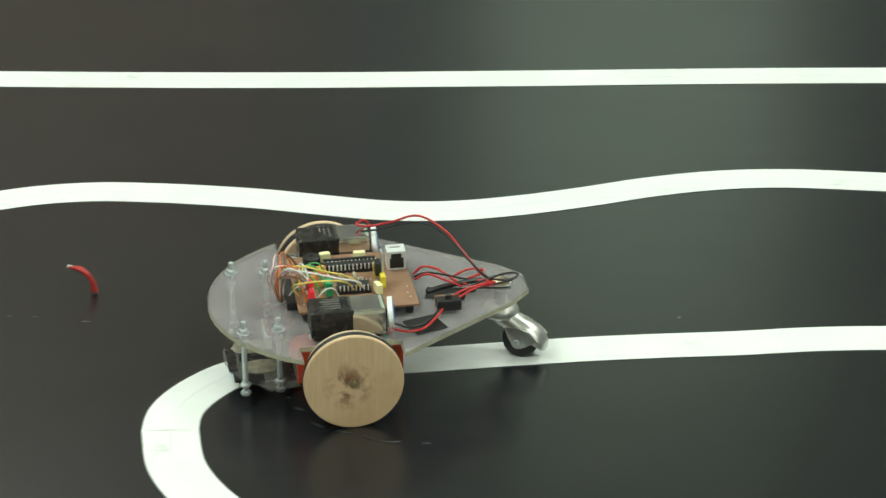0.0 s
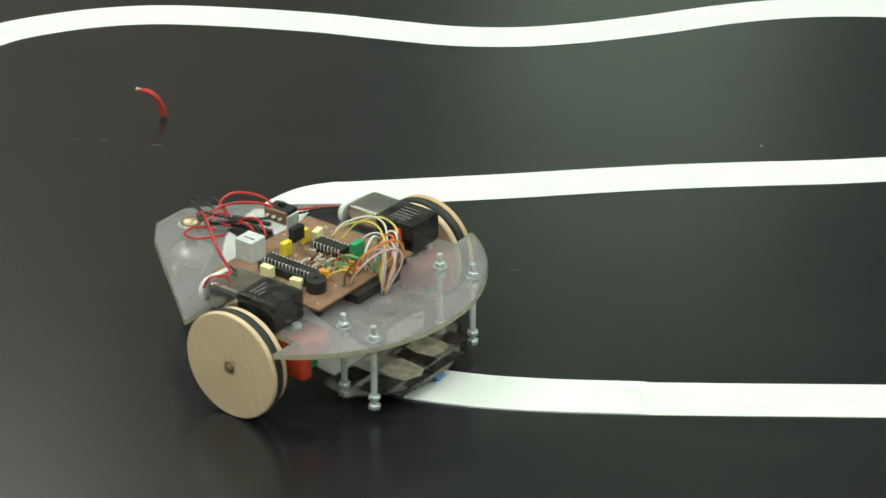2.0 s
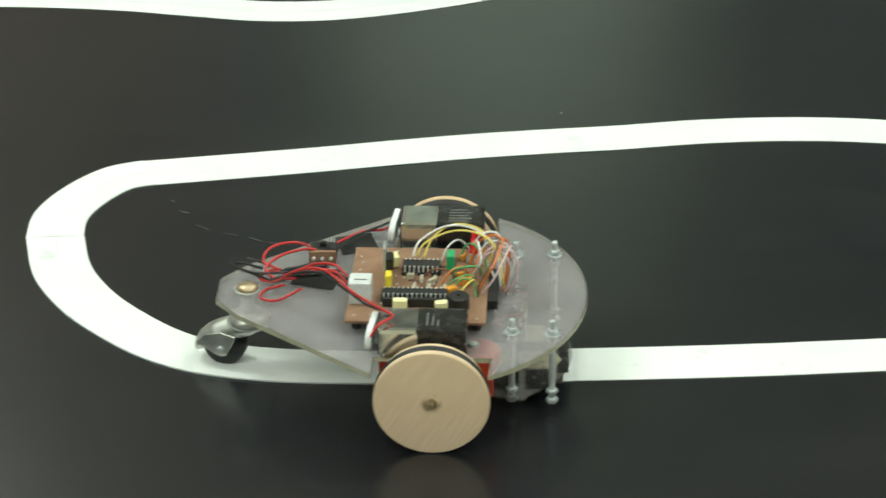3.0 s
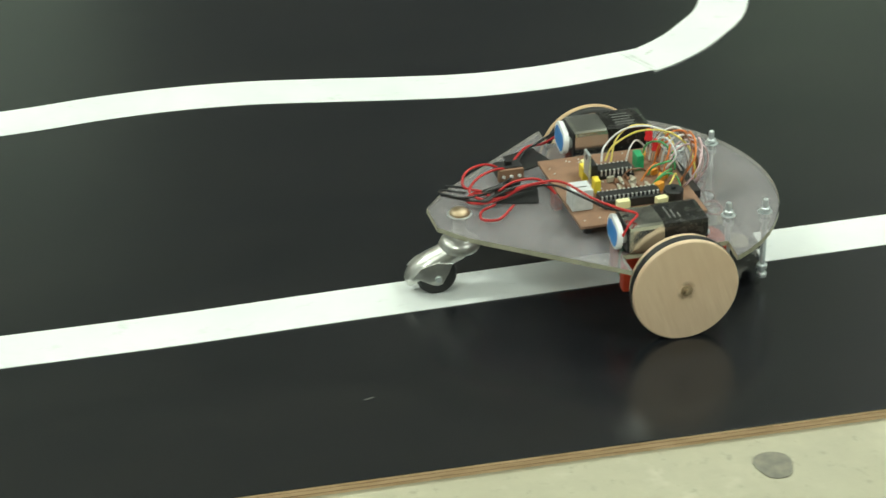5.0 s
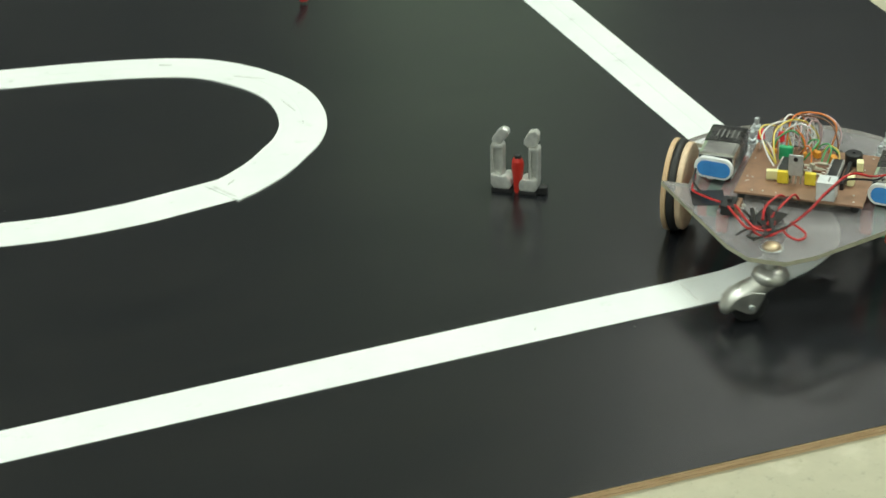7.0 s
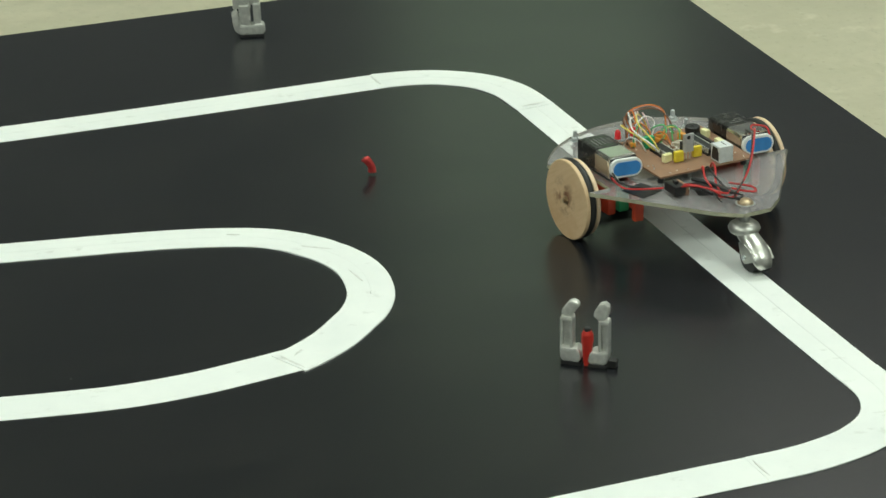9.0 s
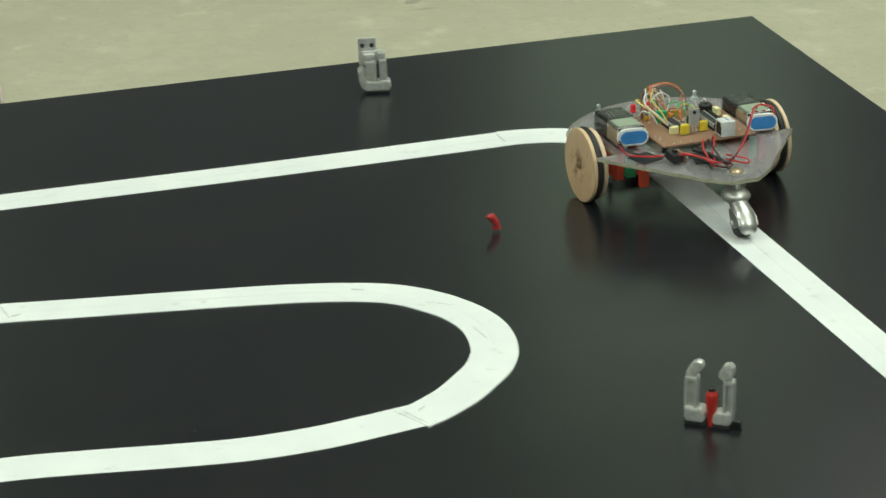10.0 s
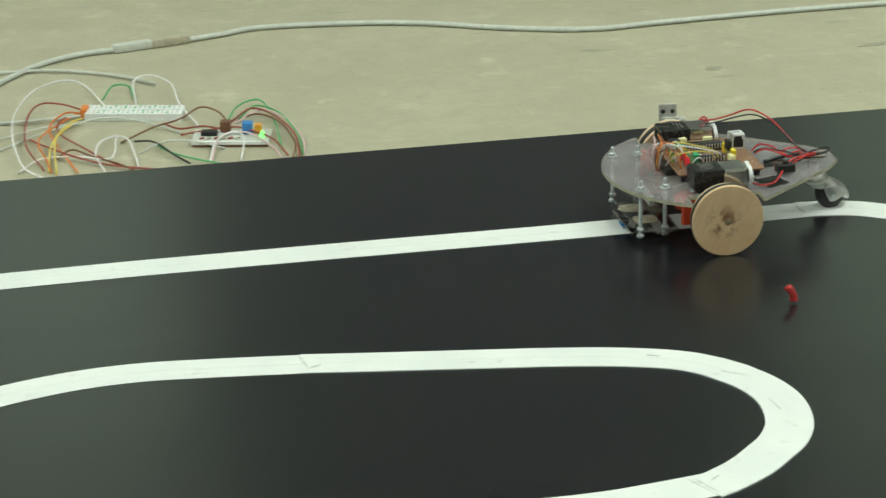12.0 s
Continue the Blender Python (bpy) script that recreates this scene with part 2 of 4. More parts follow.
MAT = {
    "film": film_material(),
    "floor": floor_material(),
    "tape": tape_material(),
    "disc_burnt": wood_disc_material("plywood_disc_burnt", True),
    "disc": wood_disc_material("plywood_disc", False),
    "acrylic": acrylic_material("hazy_acrylic", 0.30, (0.47, 0.44, 0.45)),
    "sensor_acrylic": acrylic_material("clear_acrylic", 0.30, (0.30, 0.29, 0.26)),
    "acrylic_edge": grainy("acrylic_edge", (0.36, 0.35, 0.25), (0.48, 0.46, 0.34), 180, 0.4),
    "ply_light": grainy("ply_light", (0.52, 0.35, 0.20), (0.66, 0.47, 0.29), 60, 0.7, 0, (1, 1, 8), 0.3),
    "ply_dark": grainy("ply_dark", (0.22, 0.12, 0.06), (0.34, 0.20, 0.10), 70, 0.75, 0, (1, 1, 6), 0.3),
    "rubber": grainy("rubber", (0.012, 0.012, 0.012), (0.024, 0.024, 0.023), 200, 0.55, 0, (1, 1, 1), 0.2),
    "steel": grainy("zinc_steel", (0.54, 0.58, 0.59), (0.68, 0.72, 0.72), 320, 0.42, 0.7, (1, 1, 1), 0.25),
    "tin": grainy("tinned_pin", (0.66, 0.66, 0.63), (0.78, 0.78, 0.75), 300, 0.35, 0.25),
    "chrome": grainy("dull_chrome", (0.53, 0.53, 0.50), (0.67, 0.67, 0.63), 120, 0.36, 0.9, (1, 1, 1), 0.12),
    "clip_metal": grainy("cast_metal", (0.56, 0.56, 0.53), (0.70, 0.70, 0.66), 240, 0.38, 0.5, (1, 1, 1), 0.3),
    "brass": grainy("brass", (0.42, 0.31, 0.19), (0.58, 0.47, 0.33), 200, 0.42, 0.8),
    "can": grainy("battery_can", (0.60, 0.60, 0.57), (0.70, 0.70, 0.66), 40, 0.17, 0.95),
    "label_black": grainy("black_label", (0.012, 0.012, 0.012), (0.022, 0.021, 0.020), 150, 0.22),
    "print_grey": grainy("grey_print", (0.11, 0.11, 0.105), (0.18, 0.18, 0.17), 300, 0.4),
    "clip_white": grainy("white_plastic", (0.74, 0.76, 0.76), (0.83, 0.84, 0.84), 200, 0.4),
    "clip_blue": grainy("blue_plastic", (0.035, 0.21, 0.56), (0.05, 0.26, 0.64), 150, 0.4),
    "pcb": grainy("bare_pcb", (0.225, 0.122, 0.073), (0.305, 0.172, 0.106), 160, 0.5, 0, (1, 1, 1), 0.1, 0.0003, (0.23, 0.135, 0.085)),
    "black_plastic": grainy("black_plastic", (0.010, 0.010, 0.011), (0.02, 0.02, 0.021), 300, 0.4),
    "grey_plastic": grainy("grey_plastic", (0.55, 0.57, 0.57), (0.66, 0.68, 0.68), 200, 0.5),
    "yellow": grainy("yellow_plastic", (0.72, 0.55, 0.03), (0.82, 0.65, 0.06), 260, 0.4),
    "cream": grainy("cream_plastic", (0.78, 0.74, 0.38), (0.85, 0.80, 0.48), 260, 0.45),
    "green": grainy("green_plastic", (0.015, 0.30, 0.12), (0.03, 0.40, 0.17), 260, 0.4),
    "amber": grainy("amber_plastic", (0.70, 0.28, 0.03), (0.80, 0.36, 0.05), 260, 0.4),
    "red_plastic": grainy("red_plastic", (0.44, 0.022, 0.016), (0.56, 0.035, 0.02), 120, 0.35),
    "motor_red": grainy("orange_red_plastic", (0.60, 0.055, 0.022), (0.72, 0.085, 0.03), 120, 0.4),
    "led_red": glow_material("red_led", (0.6, 0.015, 0.02), 0.12),
    "led_green": glow_material("green_led", (0.15, 0.95, 0.15), 1.6),
    "wire_red": grainy("wire_red", (0.44, 0.016, 0.018), (0.55, 0.028, 0.028), 200, 0.38),
    "wire_sleeve": grainy("wire_sleeve", (0.42, 0.03, 0.03), (0.54, 0.05, 0.045), 200, 0.45),
    "wire_black": grainy("wire_black", (0.010, 0.010, 0.010), (0.02, 0.02, 0.02), 200, 0.4),
    "wire_white": grainy("wire_white", (0.72, 0.70, 0.70), (0.80, 0.78, 0.78), 200, 0.45),
    "wire_pink": grainy("wire_pink", (0.60, 0.42, 0.44), (0.68, 0.50, 0.52), 200, 0.45),
    "wire_yellow": grainy("wire_yellow", (0.70, 0.55, 0.10), (0.78, 0.63, 0.16), 200, 0.4),
    "wire_orange": grainy("wire_orange", (0.66, 0.17, 0.03), (0.74, 0.22, 0.04), 200, 0.4),
    "wire_brown": grainy("wire_brown", (0.14, 0.06, 0.03), (0.20, 0.09, 0.05), 200, 0.4),
    "wire_green": grainy("wire_green", (0.06, 0.34, 0.12), (0.10, 0.42, 0.16), 200, 0.4),
    "wire_grey": grainy("wire_grey", (0.50, 0.52, 0.48), (0.60, 0.62, 0.57), 200, 0.5),
    "torn_tape": grainy("torn_tape", (0.20, 0.18, 0.14), (0.42, 0.38, 0.28), 220, 0.45, 0, (1, 1, 1), 0.5),
    "glue": acrylic_material("glue_smear", 0.135, (0.60, 0.55, 0.54), 2.6),
    "mask_tape": grainy("mask_tape", (0.36, 0.33, 0.25), (0.50, 0.46, 0.36), 120, 0.5, 0, (1, 1, 1), 0.4),
    "wall": grainy("wall_paint", (0.280, 0.290, 0.318), (0.342, 0.352, 0.382), 3, 0.9, 0, (1, 1, 1), 0.2, 0.002),
    # brown for the unseen wall stretch that the board reflects
    "wall_brown": grainy("brown_reflection_wall", (0.36, 0.295, 0.25), (0.45, 0.37, 0.315), 5, 0.7, 0, (6, 1, 1), 0.2, 0.002),
    "wire_maroon": grainy("wire_maroon", (0.26, 0.045, 0.035), (0.34, 0.07, 0.055), 200, 0.4),
    "dust": grainy("pale_dust", (0.07, 0.07, 0.067), (0.12, 0.12, 0.115), 300, 0.8),
    "ceiling": grainy("ceiling_paint", (0.72, 0.72, 0.70), (0.80, 0.80, 0.78), 4, 0.9),
    "frame": grainy("window_paint", (0.55, 0.55, 0.52), (0.65, 0.65, 0.62), 30, 0.5),
    "lamp_panel": glow_material("lamp_diffuser", (1.0, 0.98, 0.92), 2.5),
    "outdoors": glow_material("outdoor_green", (0.27, 0.42, 0.19), 0.35),
    "joint_grey": grainy("tape_joint_grey", (0.58, 0.59, 0.57), (0.74, 0.75, 0.73), 260, 0.6),
    "scuff": grainy("floor_scuff", (0.27, 0.255, 0.19), (0.37, 0.345, 0.26), 160, 0.6),
    "stain": grainy("oil_stain", (0.15, 0.14, 0.115), (0.25, 0.235, 0.18), 120, 0.6),
}


# ---- mesh helpers ----
def part(name, bm, mat, parent=None, label="", smooth=False):
    me = bpy.data.meshes.new(name)
    if smooth:
        for fc in bm.faces:
            fc.smooth = True
    bm.to_mesh(me)
    bm.free()
    me.materials.append(MAT[mat])
    ob = new(name, me)
    if parent:
        ob.parent = parent
    if label:
        tagged(ob, label)
    return ob


def thing(name, x, y, z, turn=0.0, label="", category="", group="", kind=""):
    ob = new(name)
    ob.empty_display_size = 0.02
    ob.matrix_world = pose(x, y, z, 0, 0, turn)
    return tagged(ob, label, category, group, kind)


def box(x0, x1, y0, y1, z0, z1, bevel=0.0, bm=None, m=None):
    out = bm or bmesh.new()
    b = bmesh.new()
    bmesh.ops.create_cube(b, size=1)
    for v in b.verts:
        v.co = ((x0 + x1) / 2 + v.co.x * (x1 - x0), (y0 + y1) / 2 + v.co.y * (y1 - y0), (z0 + z1) / 2 + v.co.z * (z1 - z0))
    if bevel:
        bmesh.ops.bevel(b, geom=list(b.edges), offset=bevel, segments=2, affect="EDGES", profile=0.7)
    if m is not None:
        bmesh.ops.transform(b, matrix=m, verts=b.verts)
    join(out, b)
    return out


def join(out, b):
    me = bpy.data.meshes.new("tmp")
    b.to_mesh(me)
    b.free()
    out.from_mesh(me)
    bpy.data.meshes.remove(me)
    return out


def lathe(profile, seg=32, bm=None, m=None):
    """Spin (radius, height) pairs round z."""
    out = bm or bmesh.new()
    b = bmesh.new()
    rings = []
    for r, h in profile:
        if r < 1e-6:
            rings.append([b.verts.new((0, 0, h))])
        else:
            rings.append([b.verts.new((r * math.cos(2 * math.pi * k / seg), r * math.sin(2 * math.pi * k / seg), h)) for k in range(seg)])
    for p, q in zip(rings, rings[1:]):
        for k in range(seg):
            n = (k + 1) % seg
            if len(p) == 1 and len(q) > 1:
                b.faces.new((p[0], q[n], q[k]))
            elif len(q) == 1 and len(p) > 1:
                b.faces.new((p[k], p[n], q[0]))
            elif len(p) > 1:
                b.faces.new((p[k], p[n], q[n], q[k]))
    bmesh.ops.recalc_face_normals(b, faces=b.faces)
    if m is not None:
        bmesh.ops.transform(b, matrix=m, verts=b.verts)
    join(out, b)
    return out


def rod(p, q, r, seg=12, bm=None):
    p, q = Vector(p), Vector(q)
    h = (q - p).length
    m = Matrix.Translation(p) @ (q - p).to_track_quat("Z", "Y").to_matrix().to_4x4()
    c = min(r * 0.2, h * 0.2)
    return lathe([(0, 0), (r - c, 0), (r, c), (r, h - c), (r - c, h), (0, h)], seg, bm, m)


def smooth_path(pts, steps=6):
    pts = [Vector(p) for p in pts]
    ext = [pts[0] * 2 - pts[1]] + pts + [pts[-1] * 2 - pts[-2]]
    out = []
    for i in range(len(pts) - 1):
        a, b, c, d = ext[i:i + 4]
        for k in range(steps):
            u = k / steps
            out.append(b + 0.5 * u * (c - a + u * (2 * a - 5 * b + 4 * c - d + u * (3 * (b - c) + d - a))))
    return out + [pts[-1]]


def tube(pts, r, seg=8, steps=6, bm=None):
    path = smooth_path(pts, steps)
    out = bm or bmesh.new()
    side = None
    rings = []
    for i, p in enumerate(path):
        d = (path[min(i + 1, len(path) - 1)] - path[max(i - 1, 0)]).normalized()
        if side is None:
            side = d.orthogonal().normalized()
        side = (side - d * side.dot(d)).normalized()
        up = d.cross(side)
        rings.append([out.verts.new(p + r * (math.cos(2 * math.pi * k / seg) * side + math.sin(2 * math.pi * k / seg) * up)) for k in range(seg)])
    for a, b in zip(rings, rings[1:]):
        for k in range(seg):
            n = (k + 1) % seg
            out.faces.new((a[k], a[n], b[n], b[k]))
    out.faces.new(rings[0][::-1])
    out.faces.new(rings[-1])
    return out


def slab(outline, z0, z1, bevel=0.0):
    """A flat sheet with the given outline."""
    b = bmesh.new()
    base = [b.verts.new((x, y, z0)) for x, y in outline]
    fc = b.faces.new(base)
    ex = bmesh.ops.extrude_face_region(b, geom=[fc])
    bmesh.ops.translate(b, verts=[v for v in ex["geom"] if isinstance(v, bmesh.types.BMVert)], vec=(0, 0, z1 - z0))
    bmesh.ops.recalc_face_normals(b, faces=b.faces)
    if bevel:
        bmesh.ops.bevel(b, geom=[e for e in b.edges if abs(e.verts[0].co.z - e.verts[1].co.z) < 1e-6], offset=bevel, segments=1, affect="EDGES")
    return b


# ---- the room ----
def wall(name, x0, x1, y0, y1, holes=(), mat="wall", label="plain painted wall of the hall"):
    """A wall along x, with window openings between 1.05 and 2.45 m."""
    b = bmesh.new()
    edges = sorted({x0, x1, *[v for h in holes for v in h]})
    for a, c in zip(edges, edges[1:]):
        if (a, c) in holes:
            box(a, c, y0, y1, FLOOR_Z, 1.05, 0, b)
            box(a, c, y0, y1, 2.45, ROOM_H, 0, b)
        else:
            box(a, c, y0, y1, FLOOR_Z, ROOM_H, 0, b)
    return tagged(part(name, b, mat), label, "wall", kind="structure")


floor = tagged(part("floor", box(ROOM_X0, ROOM_X1, ROOM_Y0, ROOM_Y1, FLOOR_Z - 0.1, FLOOR_Z), "floor"), "pale beige screed floor with faint scuffs and stains", "floor", kind="structure")
ceiling = tagged(part("ceiling", box(ROOM_X0, ROOM_X1, ROOM_Y0, ROOM_Y1, ROOM_H, ROOM_H + 0.1), "ceiling"), "plain white ceiling", "ceiling", kind="structure")
wall("wall_north", -0.5, ROOM_X1, ROOM_Y1, ROOM_Y1 + 0.2, tuple(WINDOWS[1:]))
# unseen stretch added in brown to warm the reflection on the board's left
wall("wall_north_brown", ROOM_X0, -0.5, ROOM_Y1, ROOM_Y1 + 0.2, tuple(WINDOWS[:1]), "wall_brown", "plain unseen wall part, coloured brown to tint the board's reflection")
wall("wall_south", ROOM_X0, ROOM_X1, ROOM_Y0 - 0.2, ROOM_Y0)
wall("wall_west", ROOM_X0 - 0.2, ROOM_X0, ROOM_Y0 - 0.2, ROOM_Y1 + 0.2)
wall("wall_east", ROOM_X1, ROOM_X1 + 0.2, ROOM_Y0 - 0.2, ROOM_Y1 + 0.2)
tagged(part("backdrop", box(ROOM_X0 - 2, ROOM_X1 + 2, ROOM_Y1 + 3, ROOM_Y1 + 3.05, -1, 5), "outdoors"), "blurred greenery outside the windows", "backdrop", kind="structure")
for n, (wx0, wx1) in enumerate(WINDOWS):
    win = thing("window_%d" % (n + 1), (wx0 + wx1) / 2, ROOM_Y1 + 0.1, 1.05, 0, "painted window frame in the plain wall", "window", "windows of the hall", "structure")
    hw = (wx1 - wx0) / 2
    fr = box(-hw, -hw + 0.05, -0.03, 0.03, 0, 1.4, 0.004)
    box(hw - 0.05, hw, -0.03, 0.03, 0, 1.4, 0.004, fr)
    box(-hw + 0.05, hw - 0.05, -0.03, 0.03, 1.35, 1.4, 0.004, fr)
    box(-hw + 0.05, hw - 0.05, -0.03, 0.03, 0, 0.05, 0.004, fr)
    part("window_frame", fr, "frame", win)
for lx, ly, dim in CEILING_AND_FILL_LAMPS:
    lamp = thing("unseen_ceiling_lamp", lx, ly, ROOM_H, 0, "flat white ceiling lamp out of view; the two dim ones are added fill", "ceiling lamp", "ceiling lamps")
    hx, hy = (0.65, 0.3) if dim > 0.1 else (0.40, 0.20)
    part("housing", box(-hx - 0.03, hx + 0.03, -hy - 0.03, hy + 0.03, -0.08, 0, 0.01), "frame", lamp)
    part("diffuser", box(-hx, hx, -hy, hy, -0.10, -0.082, 0.004), "lamp_panel", lamp)

# ---- the board ----
board = thing("track_board", 0, 0, 0, 0, "large black film-faced plywood board lying on the floor", "board")
part("film_face", box(BOARD_X0, BOARD_X1, BOARD_Y0, BOARD_Y1, -0.0007, 0, 0.0003), "film", board, "black satin film face with dust and scuffs")
zs = [-0.0066, -0.0052, -0.0046, -0.0026, -0.0021, -0.0007]
for k in range(5):
    inset = 0.0004 if k % 2 else 0.0
    part("ply_layer", box(BOARD_X0 + inset, BOARD_X1 - inset, BOARD_Y0 + inset, BOARD_Y1 - inset, zs[k], zs[k + 1]), "ply_dark" if k % 2 else "ply_light", board)

# ---- the tape line ----
TAPE_W = 0.0360


def band(path, off0, off1, z):
    """A thin ribbon beside a path, between two sideways offsets."""
    b = bmesh.new()
    rows = []
    for i, p in enumerate(path):
        d = path[min(i + 1, len(path) - 1)] - path[max(i - 1, 0)]
        n = Vector((-d.y, d.x, 0)).normalized()
        rows.append([b.verts.new((p + n * o).to_tuple()[:2] + (h,)) for o, h in ((off0, 0.0002), (off0, z), (off1, z), (off1, 0.0002))])
    for a, c in zip(rows, rows[1:]):
        for k in range(3):
            b.faces.new((a[k], c[k], c[k + 1], a[k + 1]))
    b.faces.new(rows[0])
    b.faces.new(rows[-1][::-1])
    bmesh.ops.recalc_face_normals(b, faces=b.faces)
    return b


def tape(pts, z, label, steps=8):
    path = smooth_path([(x, y, 0) for x, y in pts], steps)
    t = thing("tape_line", 0, 0, 0, 0, label, "tape", "white line of the track")
    h = TAPE_W / 2
    part("tape_strip", band(path, -h, -0.00006, z), "tape", t)
    part("tape_strip", band(path, 0.00006, h, z - 0.00008), "tape", t)
    return t


tape([(0.822, 3.086), (0.60, 3.084), (0.40, 3.086), (0.20, 3.086), (0.0, 3.081), (-0.20, 3.078), (-0.40, 3.081), (-0.60, 3.088)], 0.0006, "straight white tape line with a faint middle seam on black board")
tape([(0.330, 2.850), (0.25, 2.860), (0.20, 2.864), (0.15, 2.860), (0.10, 2.847), (0.05, 2.828), (0.0, 2.812), (-0.05, 2.802), (-0.10, 2.803), (-0.15, 2.814), (-0.20, 2.826), (-0.27, 2.836), (-0.33, 2.838), (-0.385, 2.825), (-0.435, 2.797), (-0.466, 2.750), (-0.480, 2.690), (-0.505, 2.650), (-0.55, 2.640), (-0.60, 2.68), (-0.64, 2.80), (-0.66, 2.95), (-0.65, 3.05), (-0.60, 3.088)], 0.0006, "wavy white tape line curving on black board")
tape([(0.658, 2.742), (0.648, 2.759), (0.622, 2.7845), (0.583, 2.8015), (0.53, 2.815), (0.45, 2.829), (0.38, 2.841), (0.325, 2.851)], 0.0010, "white tape line overlapped at a scuffed joint")
tape([(0.572, 2.566), (0.590, 2.575), (0.614, 2.5915), (0.634, 2.611), (0.651, 2.630), (0.664, 2.655), (0.670, 2.684), (0.6692, 2.710), (0.661, 2.736), (0.648, 2.757), (0.637, 2.772)], 0.0013, "white tape bend made of short overlapping pieces")
tape([(-0.168, 2.539), (-0.10, 2.548), (-0.05, 2.555), (0.0, 2.563), (0.05, 2.570), (0.10, 2.575), (0.15, 2.579), (0.20, 2.585), (0.25, 2.587), (0.30, 2.584), (0.35, 2.576), (0.40, 2.567), (0.45, 2.560), (0.50, 2.560), (0.54, 2.565), (0.582, 2.572)], 0.0006, "gently waving white tape line on black board")
tape([(-0.164, 2.540), (-0.186, 2.531), (-0.206, 2.506), (-0.217, 2.479), (-0.218, 2.450)], 0.0010, "white tape bend with a cut corner")
tape([(-0.218, 2.453), (-0.209, 2.408), (-0.192, 2.372), (-0.171, 2.344), (-0.144, 2.317), (-0.116, 2.300), (-0.08, 2.290), (-0.037, 2.285), (0.02, 2.283)], 0.0013, "white tape bend joined to the next strip")
tape([(0.015, 2.283), (0.10, 2.283), (0.20, 2.284), (0.30, 2.288), (0.45, 2.293), (0.60, 2.298), (0.75, 2.302), (0.815, 2.303)], 0.0007, "long straight white tape line on black board")
tape([(0.810, 2.303), (0.840, 2.304), (0.866, 2.308), (0.895, 2.317), (0.923, 2.337), (0.938, 2.368), (0.9385, 2.41)], 0.0010, "white tape bend at the corner of the track")
tape([(0.9385, 2.40), (0.936, 2.48), (0.934, 2.56), (0.931, 2.70), (0.9285, 2.82), (0.926, 2.92), (0.924, 2.985)], 0.0006, "straight white tape line across the black board")
tape([(0.9245, 2.972), (0.919, 3.018), (0.902, 3.051), (0.872, 3.074), (0.845, 3.083), (0.815, 3.087)], 0.0010, "white tape bend with a scuffed joint")


# ---- the robot (its own space: x forward, y to its left, millimetres in the helpers) ----
K = 0.001


def mm(pts):
    return [tuple(K * c for c in p) for p in pts]


def bx(x0, x1, y0, y1, z0, z1, bev=0.4, bm=None, m=None):
    return box(K * x0, K * x1, K * y0, K * y1, K * z0, K * z1, K * bev, bm, m)


def pin(x, y, z0, z1, r, bm=None, seg=10):
    return rod((K * x, K * y, K * z0), (K * x, K * y, K * z1), K * r, seg, bm)


def wire(name, pts, r, mat, parent, label=""):
    return part(name, tube(mm(pts), K * r, 8, 6), mat, parent, label, True)


robot = thing("line_robot", 0, 0, 0, 0, "small three-wheeled line-following robot of hazy acrylic with wires", "robot")


def arc_front(r_off=0.0, n=18):
    """The rounded nose of the deck from its right to its left corner."""
    cx, r = -0.0206, 0.1046 + r_off
    a = math.atan2(0.091, 0.031 + 0.0206)
    return [(cx + r * math.cos(-a + 2 * a * k / n), r * math.sin(-a + 2 * a * k / n)) for k in range(n + 1)]


DECK = arc_front() + [(0.032, 0.0725), (-0.033, 0.0725), (-0.033, 0.091), (-0.112, 0.029), (-0.126, 0.012), (-0.126, -0.012), (-0.112, -0.029), (-0.033, -0.091), (-0.033, -0.0725), (0.032, -0.0725)]
part("deck_plate", slab(DECK, 0.0462, 0.0500, 0.0004), "acrylic", robot, "hazy scratched acrylic deck with a rounded nose")
rim = bmesh.new()
for (ax, ay), (cx, cy) in zip(DECK, DECK[1:] + DECK[:1]):
    d = Vector((cx - ax, cy - ay, 0))
    n = Vector((d.y, -d.x, 0)).normalized() * 0.0003
    q = [rim.verts.new((p[0] + n.x, p[1] + n.y, z)) for p, z in (((ax, ay), 0.0466), ((cx, cy), 0.0466), ((cx, cy), 0.0496), ((ax, ay), 0.0496))]
    rim.faces.new(q)
part("deck_edge", rim, "acrylic_edge", robot, "yellowish sawn edge of the acrylic")

# sensor board under the nose
SENSOR = [(0.030, -0.047), (0.050, -0.0515)] + [(0.030 + 0.046 * math.cos(radians(a)), 0.0525 * math.sin(radians(a))) for a in range(-62, 63, 12)] + [(0.050, 0.0515), (0.030, 0.047)]
sensor = part("sensor_board", slab(SENSOR, 0.0095, 0.0120, 0.0003), "sensor_acrylic", robot, "clear acrylic sensor board with black and tan patches")
TORN = [
    [(47, -19), (46, -9), (49, -1), (57, -1), (67, -3), (70, -10), (66, -20), (57, -21)],
    [(43, 11), (42, 20), (45, 28), (54, 29), (62, 27), (64, 19), (62, 11), (52, 9)],
    [(32, -14), (31, 2), (33, 9), (38, 7), (40, -4), (39, -14), (35, -17)],
]
for pts in TORN:
    part("tape_patch", slab([(K * x, K * y) for x, y in pts], 0.0121, 0.0124, 0.0001), "torn_tape", sensor, "torn dusty tape")
for x0, x1, y0, y1 in ((32, 46, -43, -24), (32, 42, 10, 43), (50, 66, -42, -22), (52, 66, 30, 42), (44, 66, 0, 11), (68, 74, -24, 24)):
    part("black_patch", bx(x0, x1, y0, y1, 12.02, 12.3, 0.05), "label_black", sensor, "black tape patch")
